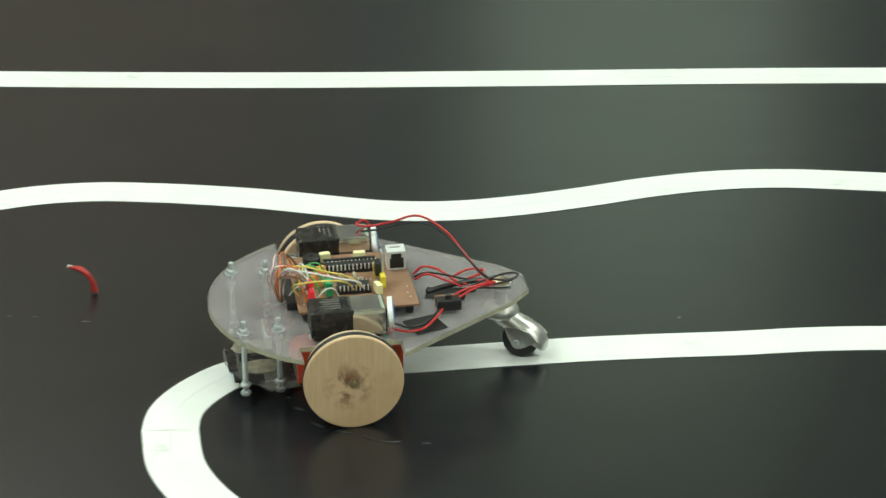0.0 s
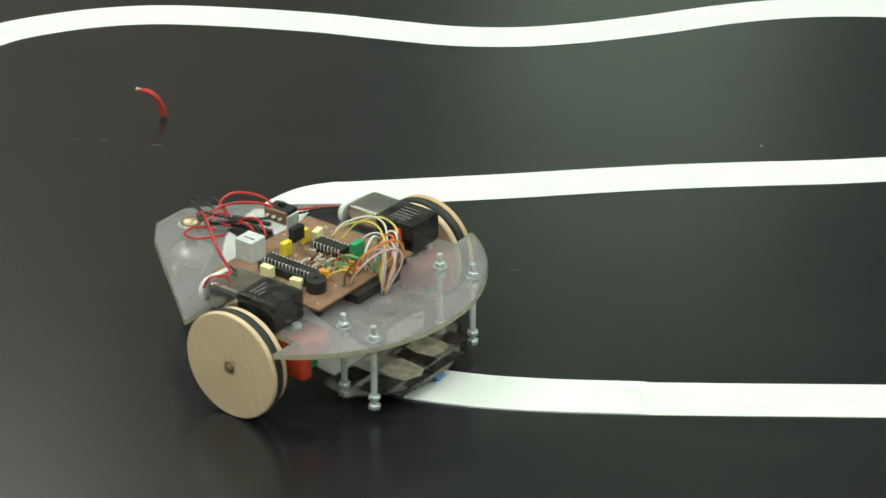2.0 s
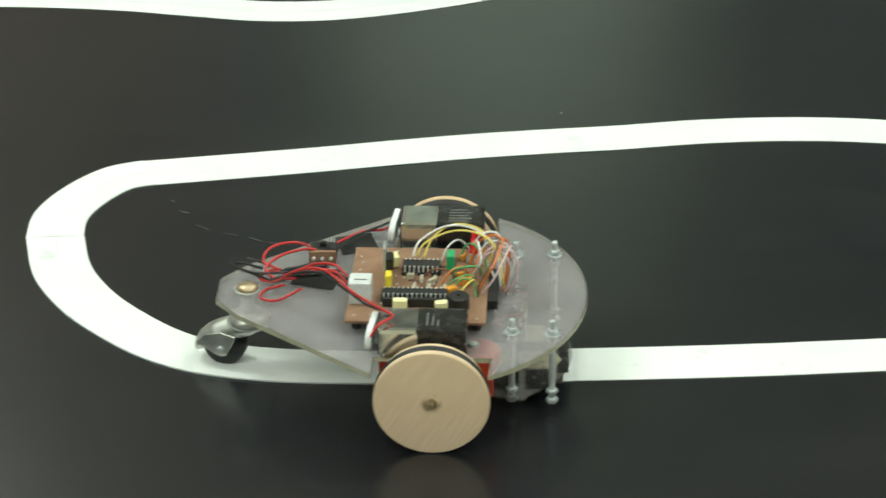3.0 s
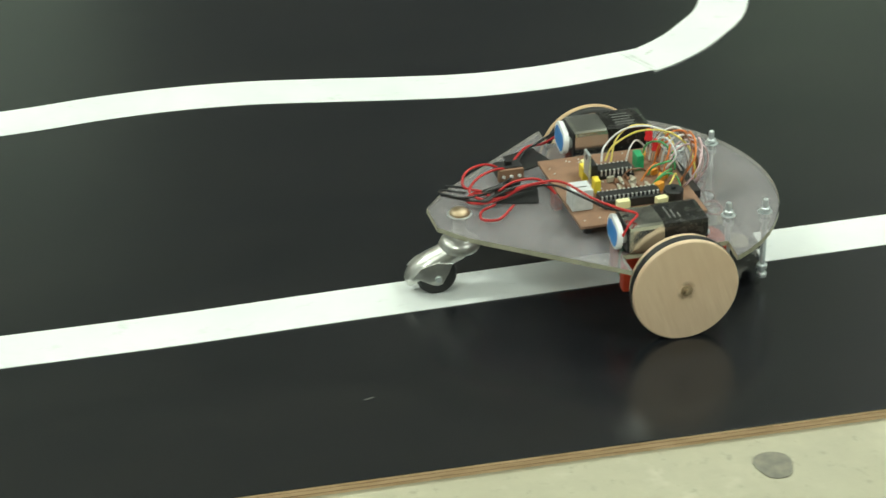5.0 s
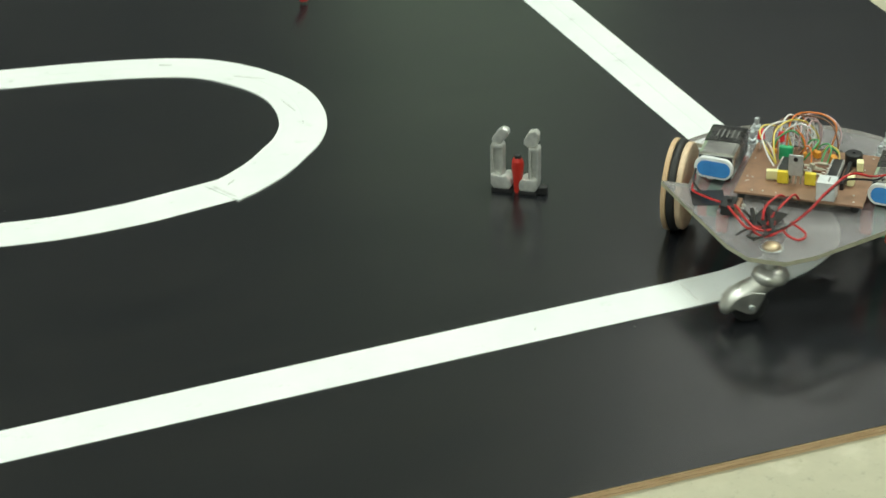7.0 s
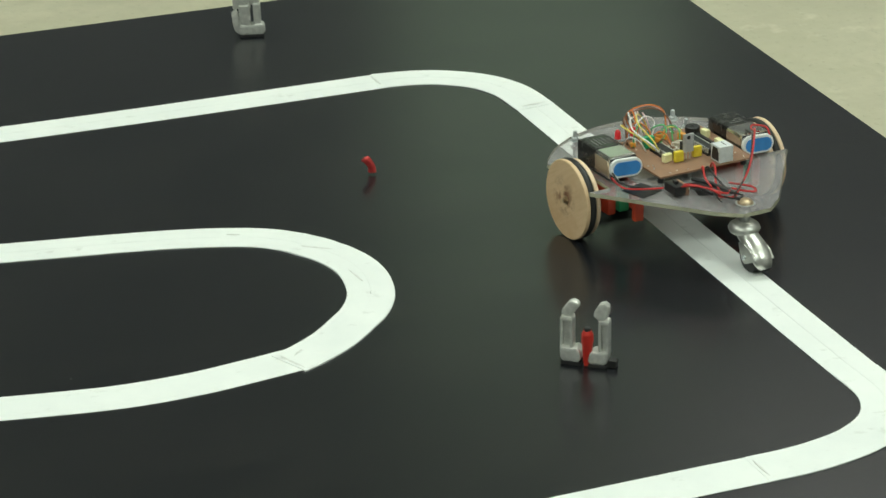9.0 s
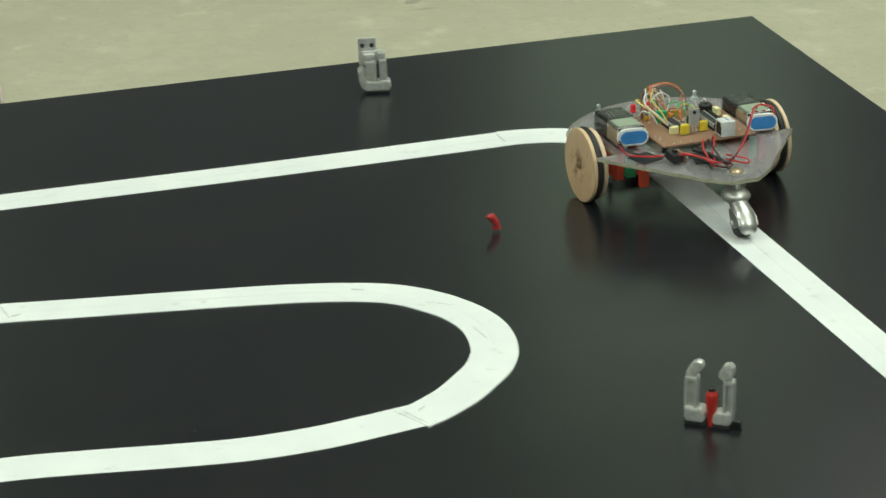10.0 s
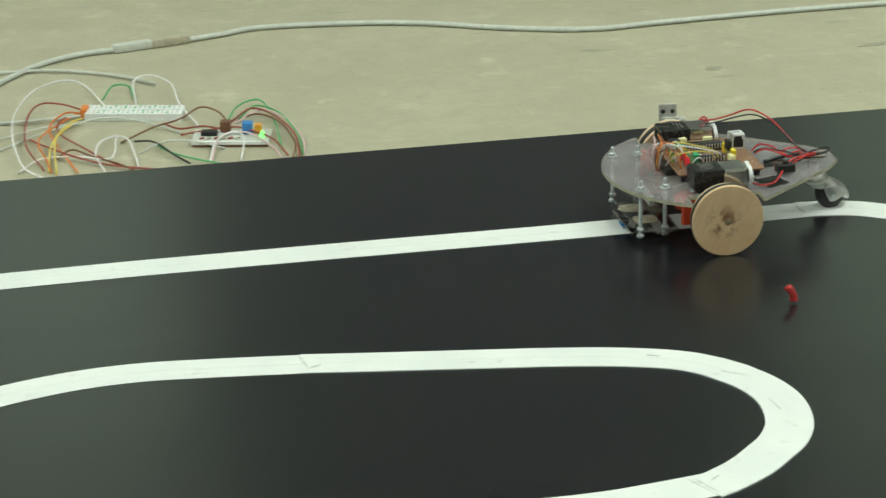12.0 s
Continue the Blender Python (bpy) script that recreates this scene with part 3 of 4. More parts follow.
part("circuit_strip", bx(58, 71, -31, 31, 7.4, 9.3, 0.4), "black_plastic", sensor, "narrow black sensor circuit under the board")
part("sensor_plug", bx(45, 49.5, -9, 20, 24, 33, 0.8), "wire_grey", robot, "pale plug hanging under the deck")
for k, (cy, cz, cr, hue) in enumerate(((-16, 40, 7, "wire_maroon"), (-4, 41, 9, "wire_brown"), (14, 40, 8, "wire_maroon"), (24, 41, 6, "wire_brown"))):
    coil = [(40 + 9 * math.cos(a), cy + cr * math.sin(a), cz + 1.6 * math.sin(2 * a + k)) for a in [0.7 * j + k for j in range(10)]]
    wire("coiled_wire", coil + [(47, cy * 0.5 + 5, 33)], 0.6, hue, robot, "thin wire coiled under the deck")
for k in range(5):
    part("sensor_eye", lathe([(0, 0), (0.0024, 0), (0.0024, 0.003), (0.0016, 0.004), (0, 0.0043)], 12, None, pose(0.066, K * (-24 + 12 * k), 0.0073, 180)), "black_plastic", sensor)
part("blue_trimmer", bx(66, 72, 2, 10, 3.5, 6.4, 0.4), "clip_blue", sensor, "small blue component")
for x, y in ((65, 46), (42.5, 44.5), (65, -46), (42.5, -44.5)):
    bolt = part("threaded_bolt", pin(x, y, 5.5, 58.5, 1.75, None, 14), "steel", robot, "zinc threaded bolt")
    for z0, z1, r in ((50.6, 53.4, 3.2), (43.2, 46.0, 3.5), (12.1, 14.8, 3.5), (6.2, 9.2, 3.5)):
        part("nut", pin(x, y, z0, z1, r, None, 6), "steel", bolt)
    part("washer", pin(x, y, 50.0, 50.5, 4.4, None, 18), "steel", bolt)
    ridges = bmesh.new()
    for k in range(34):
        z = 14.9 + k * 0.84
        lathe([(0.00175, K * z), (0.0019, K * (z + 0.2)), (0.00175, K * (z + 0.4))], 10, ridges, pose(K * x, K * y, 0))
    part("thread", ridges, "steel", bolt)

GLUE = [(44, -20), (42, -8), (46, 2), (43, 12), (50, 19), (58, 14), (66, 16), (71, 6), (68, -3), (72, -12), (64, -19), (55, -15)]
part("glue_smear", slab([(K * x, K * y) for x, y in GLUE], 0.0501, 0.0504, 0.0001), "glue", robot, "wrinkled dried glue smear on the deck")

# driven wheels
WHEELS = []
for s in (1, -1):
    turn = pose(0, 0, 0, 90 if s < 0 else -90)

    def ring(r, y0, y1, hole=0.0, bev=0.0008):
        return lathe([(hole, y0), (r - bev, y0), (r, y0 + bev), (r, y1 - bev), (r - bev, y1), (hole, y1)], 64, None, turn)

    wheel = part("wheel", lathe([(0.0, 0.0002), (0.0300, 0.0002), (0.0316, 0.0010), (0.0322, 0.0031), (0.0316, 0.0052), (0.0300, 0.0060), (0.0, 0.0060)], 64, None, turn), "rubber", robot, "plywood wheel with a black rubber band between two discs", True)
    part("outer_disc", ring(0.0319, 0.0060, 0.0095, 0, 0.0006), "disc_burnt" if s > 0 else "disc", wheel, "pale plywood disc with a burnt hub" if s > 0 else "pale plywood disc")
    part("inner_disc", ring(0.0303, -0.0042, 0.0002), "disc", wheel)
    hub = lathe([(0, 0.0095), (0.0036, 0.0095), (0.0036, 0.0104), (0.0018, 0.0106), (0.0018, 0.0125), (0, 0.0127)], 6, None, turn)
    part("hub_screw", hub, "brass", wheel, "dull axle screw")
    wheel.matrix_basis = pose(0, s * 0.0826, 0.032)
    WHEELS.append((wheel, s))
    axle = rod((0, s * 0.040, 0.032), (0, s * 0.0735, 0.032), 0.0027)
    part("axle", axle, "steel", robot)
    def side(x0, x1, y0, y1, z0, z1, bev):
        return bx(x0, x1, min(s * y0, s * y1), max(s * y0, s * y1), z0, z1, bev)

    gear = part("gear_motor", side(-23 if s > 0 else -30, 33, 61, 68, 22, 45.5, 1.2), "motor_red", robot, "red plastic gear motor with a green middle")
    part("motor_cap", lathe([(0, -0.014), (0.009, -0.0132), (0.0108, -0.010), (0.0108, -0.003), (0.008, -0.0004), (0, 0)], 24, None, pose(0.026, s * 0.0530, 0.0460)), "motor_red", gear, "rounded red motor cap", True)
    part("gear_case", side(-28, 30, 52, 60.8, 25, 45, 1.5), "green", gear, "green gear case")
    part("gear_end", side(-31, 26, 44, 51.8, 27, 45.5, 2.0), "motor_red", gear)
    if s > 0:
        part("gear_foot", side(-37, -31.2, 44, 52, 18, 34, 1.6), "motor_red", gear)
    for x in (-20, 22):
        part("motor_screw", lathe([(0, 0), (0.003, 0), (0.0026, 0.0016), (0, 0.0022)], 12, None, pose(K * x, s * 0.060, 0.0501)), "steel", robot)

# nine volt batteries and their snaps
for s, x0 in ((1, -24.5), (-1, -29.5)):
    y0, y1 = (43.5, 68.5) if s > 0 else (-74.5, -49.5)
    lift = 2.2 if s > 0 else 0.0
    battery = part("battery", bx(x0, x0 + 48, y0, y1, 50.2 + lift, 67.6 + lift, 2.6), "can", robot, "nine volt battery, half black label and half bare can")
    part("battery_label", bx(x0 + 20, x0 + 48.3, y0 - 0.25, y1 + 0.25, 50.1 + lift, 67.9 + lift, 2.6), "label_black", battery, "black battery label")
    part("end_plate", bx(x0 - 0.5, x0 + 0.6, y0 + 1.2, y1 - 1.2, 51.2 + lift, 66.6 + lift, 0.3), "black_plastic", battery, "dark battery end plate")
    for k in range(5 if s > 0 else 0):
        part("print_bar", bx(x0 + 28, x0 + 39 + (k % 2) * 2, y0 + 4 + 3.4 * k, y0 + 5.2 + 3.4 * k, 67.85 + lift, 68.0 + lift, 0.02), "print_grey", battery)
    if s < 0:
        for k in range(3):
            part("print_bar", bx(x0 + 26 + 3 * k, x0 + 26.9 + 3 * k, y0 + 5, y0 + 19 - 4 * k, 67.85, 68.0, 0.02), "print_grey", battery)
    cy, w2 = (y0 + y1) / 2, 12.6

    def oblong(grow, xa, xb):
        pts = []
        for k in range(24):
            a = 2 * math.pi * k / 24
            yy = (w2 - 6.4) * (1 if math.cos(a) > 0 else -1) + (6.4 + grow) * math.cos(a)
            pts.append((yy * K, (6.4 + grow) * math.sin(a) * K))
        b = slab(pts, 0, K * (xb - xa), 0.0004)
        bmesh.ops.transform(b, matrix=Matrix.Translation((K * xb, K * cy, K * (59.6 + lift))) @ pose(0, 0, 0, 0, 6, -6) @ Matrix(((0, 0, -1, 0), (1, 0, 0, 0), (0, 1, 0, 0), (0, 0, 0, 1))), verts=b.verts)
        return b

    if lift:
        part("foam_pad", bx(x0 + 4, x0 + 44, y0 + 2, y1 - 2, 50.05, 52.3, 0.3), "black_plastic", robot, "thin black pad under the battery")
    snap = part("battery_snap", oblong(1.0, x0 - 6.0, x0 - 2.6), "clip_white", robot, "white battery snap with a blue back")
    part("blue_back", oblong(-1.0, x0 - 6.35, x0 - 5.9), "clip_blue", snap, "blue snap back")
    studs = bmesh.new()
    for dy in (-6.2, 6.2):
        rod((K * (x0 - 2.0), K * (cy + dy), K * (58.9 + lift)), (K * (x0 + 0.2), K * (cy + dy), K * (58.9 + lift)), 0.0035, 12, studs)
    part("terminal", studs, "steel", battery)

# circuit board
PCB_Z = 57.4
pcb = part("circuit_board", bx(-50, 28, -48, 38, 55.8, PCB_Z, 0.3), "pcb", robot, "bare brown circuit board crowded with components")
for x, y in ((-44, -42), (-44, 34), (23, -42), (23, 34)):
    part("standoff", pin(x, y, 50.0, 55.8, 2.6), "black_plastic", robot)
part("ribbon_block", bx(16, 34, -20, 18, 50.1, 55.6, 0.6), "black_plastic", robot, "black connector block under the board")

jack = part("phone_jack", bx(-49, -36.5, -29, -16.5, PCB_Z, 70.5, 0.6), "grey_plastic", robot, "pale grey phone jack")
# flat black plates stand in for the shaded inside of the opening
opening = bx(-47.4, -38.1, -16.6, -16.3, 58.8, 66, 0.1)
bx(-46, -39, -16.6, -16.3, 66, 69, 0.1, opening)
part("jack_opening_shade", opening, "black_plastic", jack, "black plates for the shade in the keyed opening")
# grey strip painted for the shade in the top slot
part("jack_slot_shade", bx(-46, -39, -24.5, -23.6, 70.52, 70.8, 0.05), "print_grey", jack)


def chip(x0, x1, y0, y1, pins, name, label):
    c = part(name, bx(x0, x1, y0, y1, PCB_Z + 1.6, PCB_Z + 5.2, 0.3), "black_plastic", robot, label)
    part("socket", bx(x0 - 0.6, x1 + 0.6, y0 - 1.2, y1 + 1.2, PCB_Z, PCB_Z + 1.5, 0.2), "black_plastic", c)
    for yy in (y0 + 0.2, y1 - 0.2):
        for k in range(pins):
            x = x0 + (k + 0.5) * (x1 - x0) / pins
            part("pin", bx(x - 0.4, x + 0.4, yy - 0.7, yy + 0.6, PCB_Z + 1.8, PCB_Z + 5.5, 0.1), "tin", c)
    return c


chip(-31, 6, -25.8, -18.2, 14, "long_chip", "long black socketed chip with bright pins")
chip(-21, 0, 6, 15, 8, "short_chip", "short black chip with bright pins")
part("header_strip", bx(-30, 5, -31.5, -29, PCB_Z, PCB_Z + 5, 0.2), "black_plastic", robot)
regulator = part("regulator", bx(-29.8, -25.8, -4, 5.5, PCB_Z + 6.5, PCB_Z + 15, 0.3), "black_plastic", robot, "upright voltage regulator with a metal tab")
tab = bx(-31.2, -29.9, -4, 5.5, PCB_Z + 7, PCB_Z + 22, 0.2)
part("metal_tab", tab, "steel", regulator)
# black disc on the tab paints the shade of its hole
part("tab_hole_shade", rod((-0.0314, 0.0008, K * (PCB_Z + 19)), (-0.0311, 0.0008, K * (PCB_Z + 19)), 0.0016, 12), "black_plastic", regulator)
legs = bmesh.new()
for dy in (-2.5, 0.7, 3.9):
    pin(-28, dy, PCB_Z, PCB_Z + 6.6, 0.5, legs, 6)
part("leg", legs, "steel", regulator)


def block(name, x, y, a, b, h, mat, label, turn=0.0):
    bm = bx(-a / 2, a / 2, -b / 2, b / 2, 0.6, h, 0.7)
    bmesh.ops.transform(bm, matrix=pose(K * x, K * y, K * PCB_Z, 0, 0, turn), verts=bm.verts)
    o = part(name, bm, mat, robot, label)
    lg = bmesh.new()
    for d in (-a / 3, a / 3):
        pin(d, 0, 0, 0.7, 0.35, lg, 6)
    bmesh.ops.transform(lg, matrix=pose(K * x, K * y, K * PCB_Z, 0, 0, turn), verts=lg.verts)
    part("leg", lg, "steel", o)
    return o


block("capacitor", -28, -9, 3.6, 7.5, 9, "yellow", "yellow box capacitor")
block("capacitor", -30, 9, 3.6, 7.5, 9, "yellow", "yellow box capacitor")
block("capacitor", -26, 17, 4, 8, 7, "cream", "cream box capacitor", 12)
block("capacitor", -20, -35, 8, 4.5, 7, "cream", "cream box capacitor")
block("capacitor", 3, -37, 7, 4.5, 7, "cream", "cream box capacitor", 10)
block("relay_block", 6, 14, 4.5, 9, 10, "green", "green upright block")
block("capacitor", 8, -18, 6, 4, 6, "amber", "amber drop capacitor", 30)
block("capacitor", 14, -6, 4, 4, 5, "amber", "amber drop capacitor", 60)
buzzer = part("buzzer", lathe([(0, 0), (0.0058, 0), (0.006, 0.0004), (0.006, 0.0074), (0.0054, 0.008), (0.0012, 0.008), (0.0012, 0.0072), (0, 0.0072)], 24, None, pose(0.0125, -0.031, K * PCB_Z)), "black_plastic", robot, "round black buzzer")
for x, y in ((19, 20), (19.5, 34)):
    led = part("indicator_led", lathe([(0, 0.004), (0.0027, 0.004), (0.0027, 0.0048), (0.0023, 0.0052), (0.0023, 0.009), (0.0015, 0.0108), (0, 0.0113)], 14, None, pose(K * x, K * y, K * (PCB_Z + 3.5))), "led_red", robot, "red indicator lamp", True)
    lg = bmesh.new()
    pin(x - 1, y, PCB_Z, PCB_Z + 7.8, 0.3, lg, 6)
    pin(x + 1, y, PCB_Z, PCB_Z + 7.8, 0.3, lg, 6)
    part("leg", lg, "steel", led)
rng = random.Random(5)
for k in range(9):
    x, y = -14 + 4.2 * (k % 5) + rng.uniform(-1, 1), -12 + 12 * (k // 5) + rng.uniform(-2, 2)
    res = part("resistor", tube(mm([(x, y - 3, PCB_Z + 1.4), (x, y, PCB_Z + 1.5), (x, y + 3, PCB_Z + 1.4)]), 0.0011, 8, 3), "wire_brown" if k % 2 else "mask_tape", robot, "small resistor")
    part("lead", tube(mm([(x, y - 5.5, PCB_Z), (x, y - 4.6, PCB_Z + 1.4), (x, y + 4.6, PCB_Z + 1.4), (x, y + 5.5, PCB_Z)]), 0.0003, 6, 3), "tin", res)
for k in range(26):
    x, y = rng.uniform(-46, 25), rng.uniform(-45, 37)
    part("solder_joint", lathe([(0.0006, 0), (0.0004, 0.0004), (0, 0.0006)], 8, None, pose(K * x, K * y, K * PCB_Z)), "tin", pcb)

# wire bundle between the nose and the circuit board
bundle = [
    ("wire_white", [(37, 0, 50), (41, 0, 62), (42, 3, 74), (37, 8, 82), (28, 12, 80), (22, 12, 70), (20, 12, 58)]),
    ("wire_pink", [(38, -1, 50), (44, -2, 62), (44, 0, 74), (38, 5, 80), (30, 8, 78), (23, 8, 68), (22, 8, 58)]),
    ("wire_pink", [(36, -2, 50), (40, -4, 62), (40, -3, 73), (35, 2, 79), (27, 3, 76), (22, 3, 66), (21, 3, 58)]),
    ("wire_orange", [(36, 1, 50), (38, 3, 62), (39, 7, 75), (34, 12, 84), (26, 15, 82), (20, 16, 72), (17, 16, 58)]),
    ("wire_white", [(37, 2, 50), (37, 6, 64), (37, 11, 76), (32, 17, 84), (24, 20, 81), (18, 21, 70), (15, 20, 58)]),
    ("wire_brown", [(38, 1, 50), (40, 5, 64), (38, 13, 74), (31, 21, 80), (23, 25, 76), (20, 26, 66), (18, 26, 58)]),
    ("wire_yellow", [(38, 0, 50), (36, -3, 62), (34, 4, 76), (24, 14, 84), (8, 22, 82), (-8, 20, 74), (-14, 17, 64)]),
    ("wire_white", [(35, 0, 50), (34, 2, 64), (31, 10, 78), (18, 24, 83), (2, 30, 80), (-12, 24, 72), (-16, 18, 63)]),
    ("wire_yellow", [(-10, 18, 62), (-4, 27, 74), (8, 33, 80), (22, 30, 78), (30, 20, 70), (26, 14, 58)]),
    ("wire_green", [(24, 6, 58), (22, 0, 68), (16, -6, 72), (9, -4, 68), (8, 2, 58)]),
    ("wire_green", [(12, 24, 58), (14, 22, 70), (20, 14, 76), (26, 8, 68), (26, 4, 58)]),
    ("wire_orange", [(18, 2, 58), (22, 6, 70), (26, 14, 75), (24, 22, 68), (22, 24, 58)]),
    ("wire_orange", [(37, 2, 50), (40, 13, 70), (37, 12, 83), (35, -4, 86), (31, -15, 79), (25, -14, 64), (23, -12, 58)]),
    ("wire_brown", [(36, 3, 50), (37, 17, 68), (34, 17, 81), (33, 0, 84), (30, -12, 80), (24, -18, 68), (22, -18, 58)]),
    ("wire_pink", [(38, -1, 50), (43, 8, 70), (41, 6, 81), (38, -8, 83), (33, -18, 74), (27, -18, 62), (25, -16, 58)]),
    ("wire_white", [(34, 4, 50), (28, 10, 62), (20, 18, 74), (22, 8, 82), (24, -2, 74), (20, 2, 62), (19, 6, 58)]),
]
for mat, pts in bundle:
    wire("sensor_wire", [(x, y, z if z <= 60 else 60 + (z - 60) * 0.8) for x, y, z in pts], 0.62, mat, robot, "thin coloured sensor wire")

LOOPS = [
    ("wire_green", [(4, -14, 58), (9, -16, 66), (16, -13, 68), (20, -7, 64), (18, -4, 58)]),
    ("wire_green", [(8, -10, 58), (14, -12, 65), (20, -14, 64), (22, -20, 58)]),
    ("wire_orange", [(2, -4, 58), (7, -3, 65), (13, 1, 66), (17, 6, 58)]),
    ("wire_yellow", [(10, -22, 58), (15, -20, 64), (20, -13, 65), (23, -8, 58)]),
    ("wire_white", [(0, 20, 58), (4, 24, 66), (10, 29, 68), (16, 30, 62), (17, 30, 58)]),
    ("wire_brown", [(-10, 0, 58), (-4, 2, 63), (4, 2, 63), (9, 4, 58)]),
]
for mat, pts in LOOPS:
    wire("link_wire", pts, 0.55, mat, robot, "short coloured link wire on the circuit board")
for x, y, turn in ((12, 2, 20), (18, -3, 70), (-4, -6, 40), (-16, 0, 10), (13, 24, 60)):
    block("capacitor", x, y, 4.6, 2.2, 4.2, "amber" if x > 10 else "mask_tape", "small disc capacitor", turn)

# tail wiring, switch and insulating tape
switch = part("power_switch", bx(-77, -61, 32, 41.5, 52, 59, 1.2), "black_plastic", robot, "black slide switch wrapped in tape")
part("switch_body", bx(-77, -61, 29.4, 31.9, 51, 58.5, 0.3), "pcb", switch, "brown switch body")
for x in (-74, -69, -64):
    part("solder_pin", rod((K * x, 0.0293, 0.0545), (K * x, 0.0272, 0.0550), 0.0010, 8), "tin", switch)
part("switch_knob", bx(-71, -67, 35, 38, 59, 61.5, 0.4), "black_plastic", switch)
for x0, x1, y0, y1, turn in ((-62, -40, 44, 66, 18), (-84, -58, 2, 20, -14)):
    bm = bx(-(x1 - x0) / 2, (x1 - x0) / 2, -(y1 - y0) / 2, (y1 - y0) / 2, 0, 0.5, 0.1)
    bmesh.ops.transform(bm, matrix=pose(K * (x0 + x1) / 2, K * (y0 + y1) / 2, 0.0502, 0, 0, turn), verts=bm.verts)
    part("insulating_tape", bm, "black_plastic", robot, "black insulating tape stuck on the deck")
wire("splice", [(-96, 2, 54), (-84, 6, 55), (-70, 10, 55), (-58, 14, 54)], 1.8, "black_plastic", robot, "taped wire splice")
wire("splice", [(-90, 16, 53.5), (-80, 18, 54), (-66, 22, 53.5)], 1.5, "black_plastic", robot, "taped wire splice")
RED = [
    [(-34, -74, 62), (-29, -73, 70), (-22, -65, 71), (-30, -58, 72), (-44, -51, 77), (-61, -40, 85), (-77, -28, 78), (-87, -18, 67), (-96, -4, 57), (-103, 6, 54), (-97, 15, 54), (-88, 10, 54)],
    [(-52, -6, 58), (-58, -4, 64), (-68, 0, 63), (-78, 6, 57), (-86, 8, 54)],
    [(-52, 2, 58), (-60, 6, 63), (-72, 12, 60), (-82, 12, 55)],
    [(-66, 36, 55), (-78, 30, 60), (-92, 22, 60), (-100, 12, 57), (-94, 4, 55), (-82, 4, 55)],
    [(-70, 36, 55), (-84, 34, 62), (-98, 26, 63), (-102, 18, 58), (-92, 14, 55)],
    [(-29, 69, 56), (-37, 68, 53), (-48, 66, 53), (-58, 54, 54), (-64, 44, 55)],
    [(-88, -2, 54), (-98, -8, 54), (-100, -16, 53), (-90, -18, 53), (-78, -6, 54)],
]
for pts in RED:
    wire("red_wire", pts, 0.8, "wire_red", robot, "red battery wire")
BLACK = [
    [(-24, -57, 69), (-36, -54, 71), (-50, -46, 77), (-64, -36, 81), (-79, -25, 74), (-92, -10, 61), (-100, 2, 56), (-110, 9, 56), (-118, 11, 58)],
    [(-52, -2, 58), (-60, 1, 62), (-74, 4, 60), (-90, 4, 55)],
    [(-29, 68.5, 60), (-40, 67, 55), (-54, 56, 54), (-68, 30, 54), (-80, 20, 54)],
    [(-88, 12, 54), (-102, 20, 56), (-112, 23, 57)],
    [(-84, 14, 54), (-96, 8, 56), (-106, 5, 57.5), (-116, 7, 60), (-119, 11, 60), (-114, 15, 58.5), (-102, 14, 55.5)],
]
for pts in BLACK:
    wire("black_wire", pts, 0.75, "wire_black", robot, "black battery wire")

# swivel caster
part("caster_cap", lathe([(0.0062, 0), (0.0062, 0.0012), (0.0046, 0.0026), (0.002, 0.0034), (0, 0.0036)], 20, None, pose(-0.1095, 0, 0.0501)), "brass", robot, "copper-coloured caster cap", True)
part("caster_washer", lathe([(0.0, 0), (0.0075, 0), (0.0075, 0.0006), (0, 0.0006)], 24, None, pose(-0.1095, 0, 0.0497)), "steel", robot)
caster = part("caster", lathe([(0, 0.0355), (0.0078, 0.0355), (0.0112, 0.0330), (0.0125, 0.0300), (0.0112, 0.0272), (0.0085, 0.0258), (0.0, 0.0255)], 28), "chrome", robot, "chrome swivel caster", True)
part("stem", rod((0, 0, 0.0350), (0, 0, 0.0461), 0.0042, 16), "chrome", caster)


def loft(rows, seg=24):
    """A closed body swept in the xz plane; rows of (x, z, half width, half thickness) in mm, rounded across."""
    b = bmesh.new()
    path = [Vector((K * r[0], 0, K * r[1])) for r in rows]
    rings = []
    for i, (p, r) in enumerate(zip(path, rows)):
        d = (path[min(i + 1, len(path) - 1)] - path[max(i - 1, 0)]).normalized()
        n = Vector((d.z, 0, -d.x))
        rings.append([b.verts.new(p + Vector((0, K * r[2] * math.cos(a), 0)) + n * (K * r[3] * math.sin(a))) for a in [2 * math.pi * k / seg for k in range(seg)]])
    for p, q in zip(rings, rings[1:]):
        for k in range(seg):
            b.faces.new((p[k], p[(k + 1) % seg], q[(k + 1) % seg], q[k]))
    b.faces.new(rings[0][::-1])
    b.faces.new(rings[-1])
    bmesh.ops.recalc_face_normals(b, faces=b.faces)
    return b


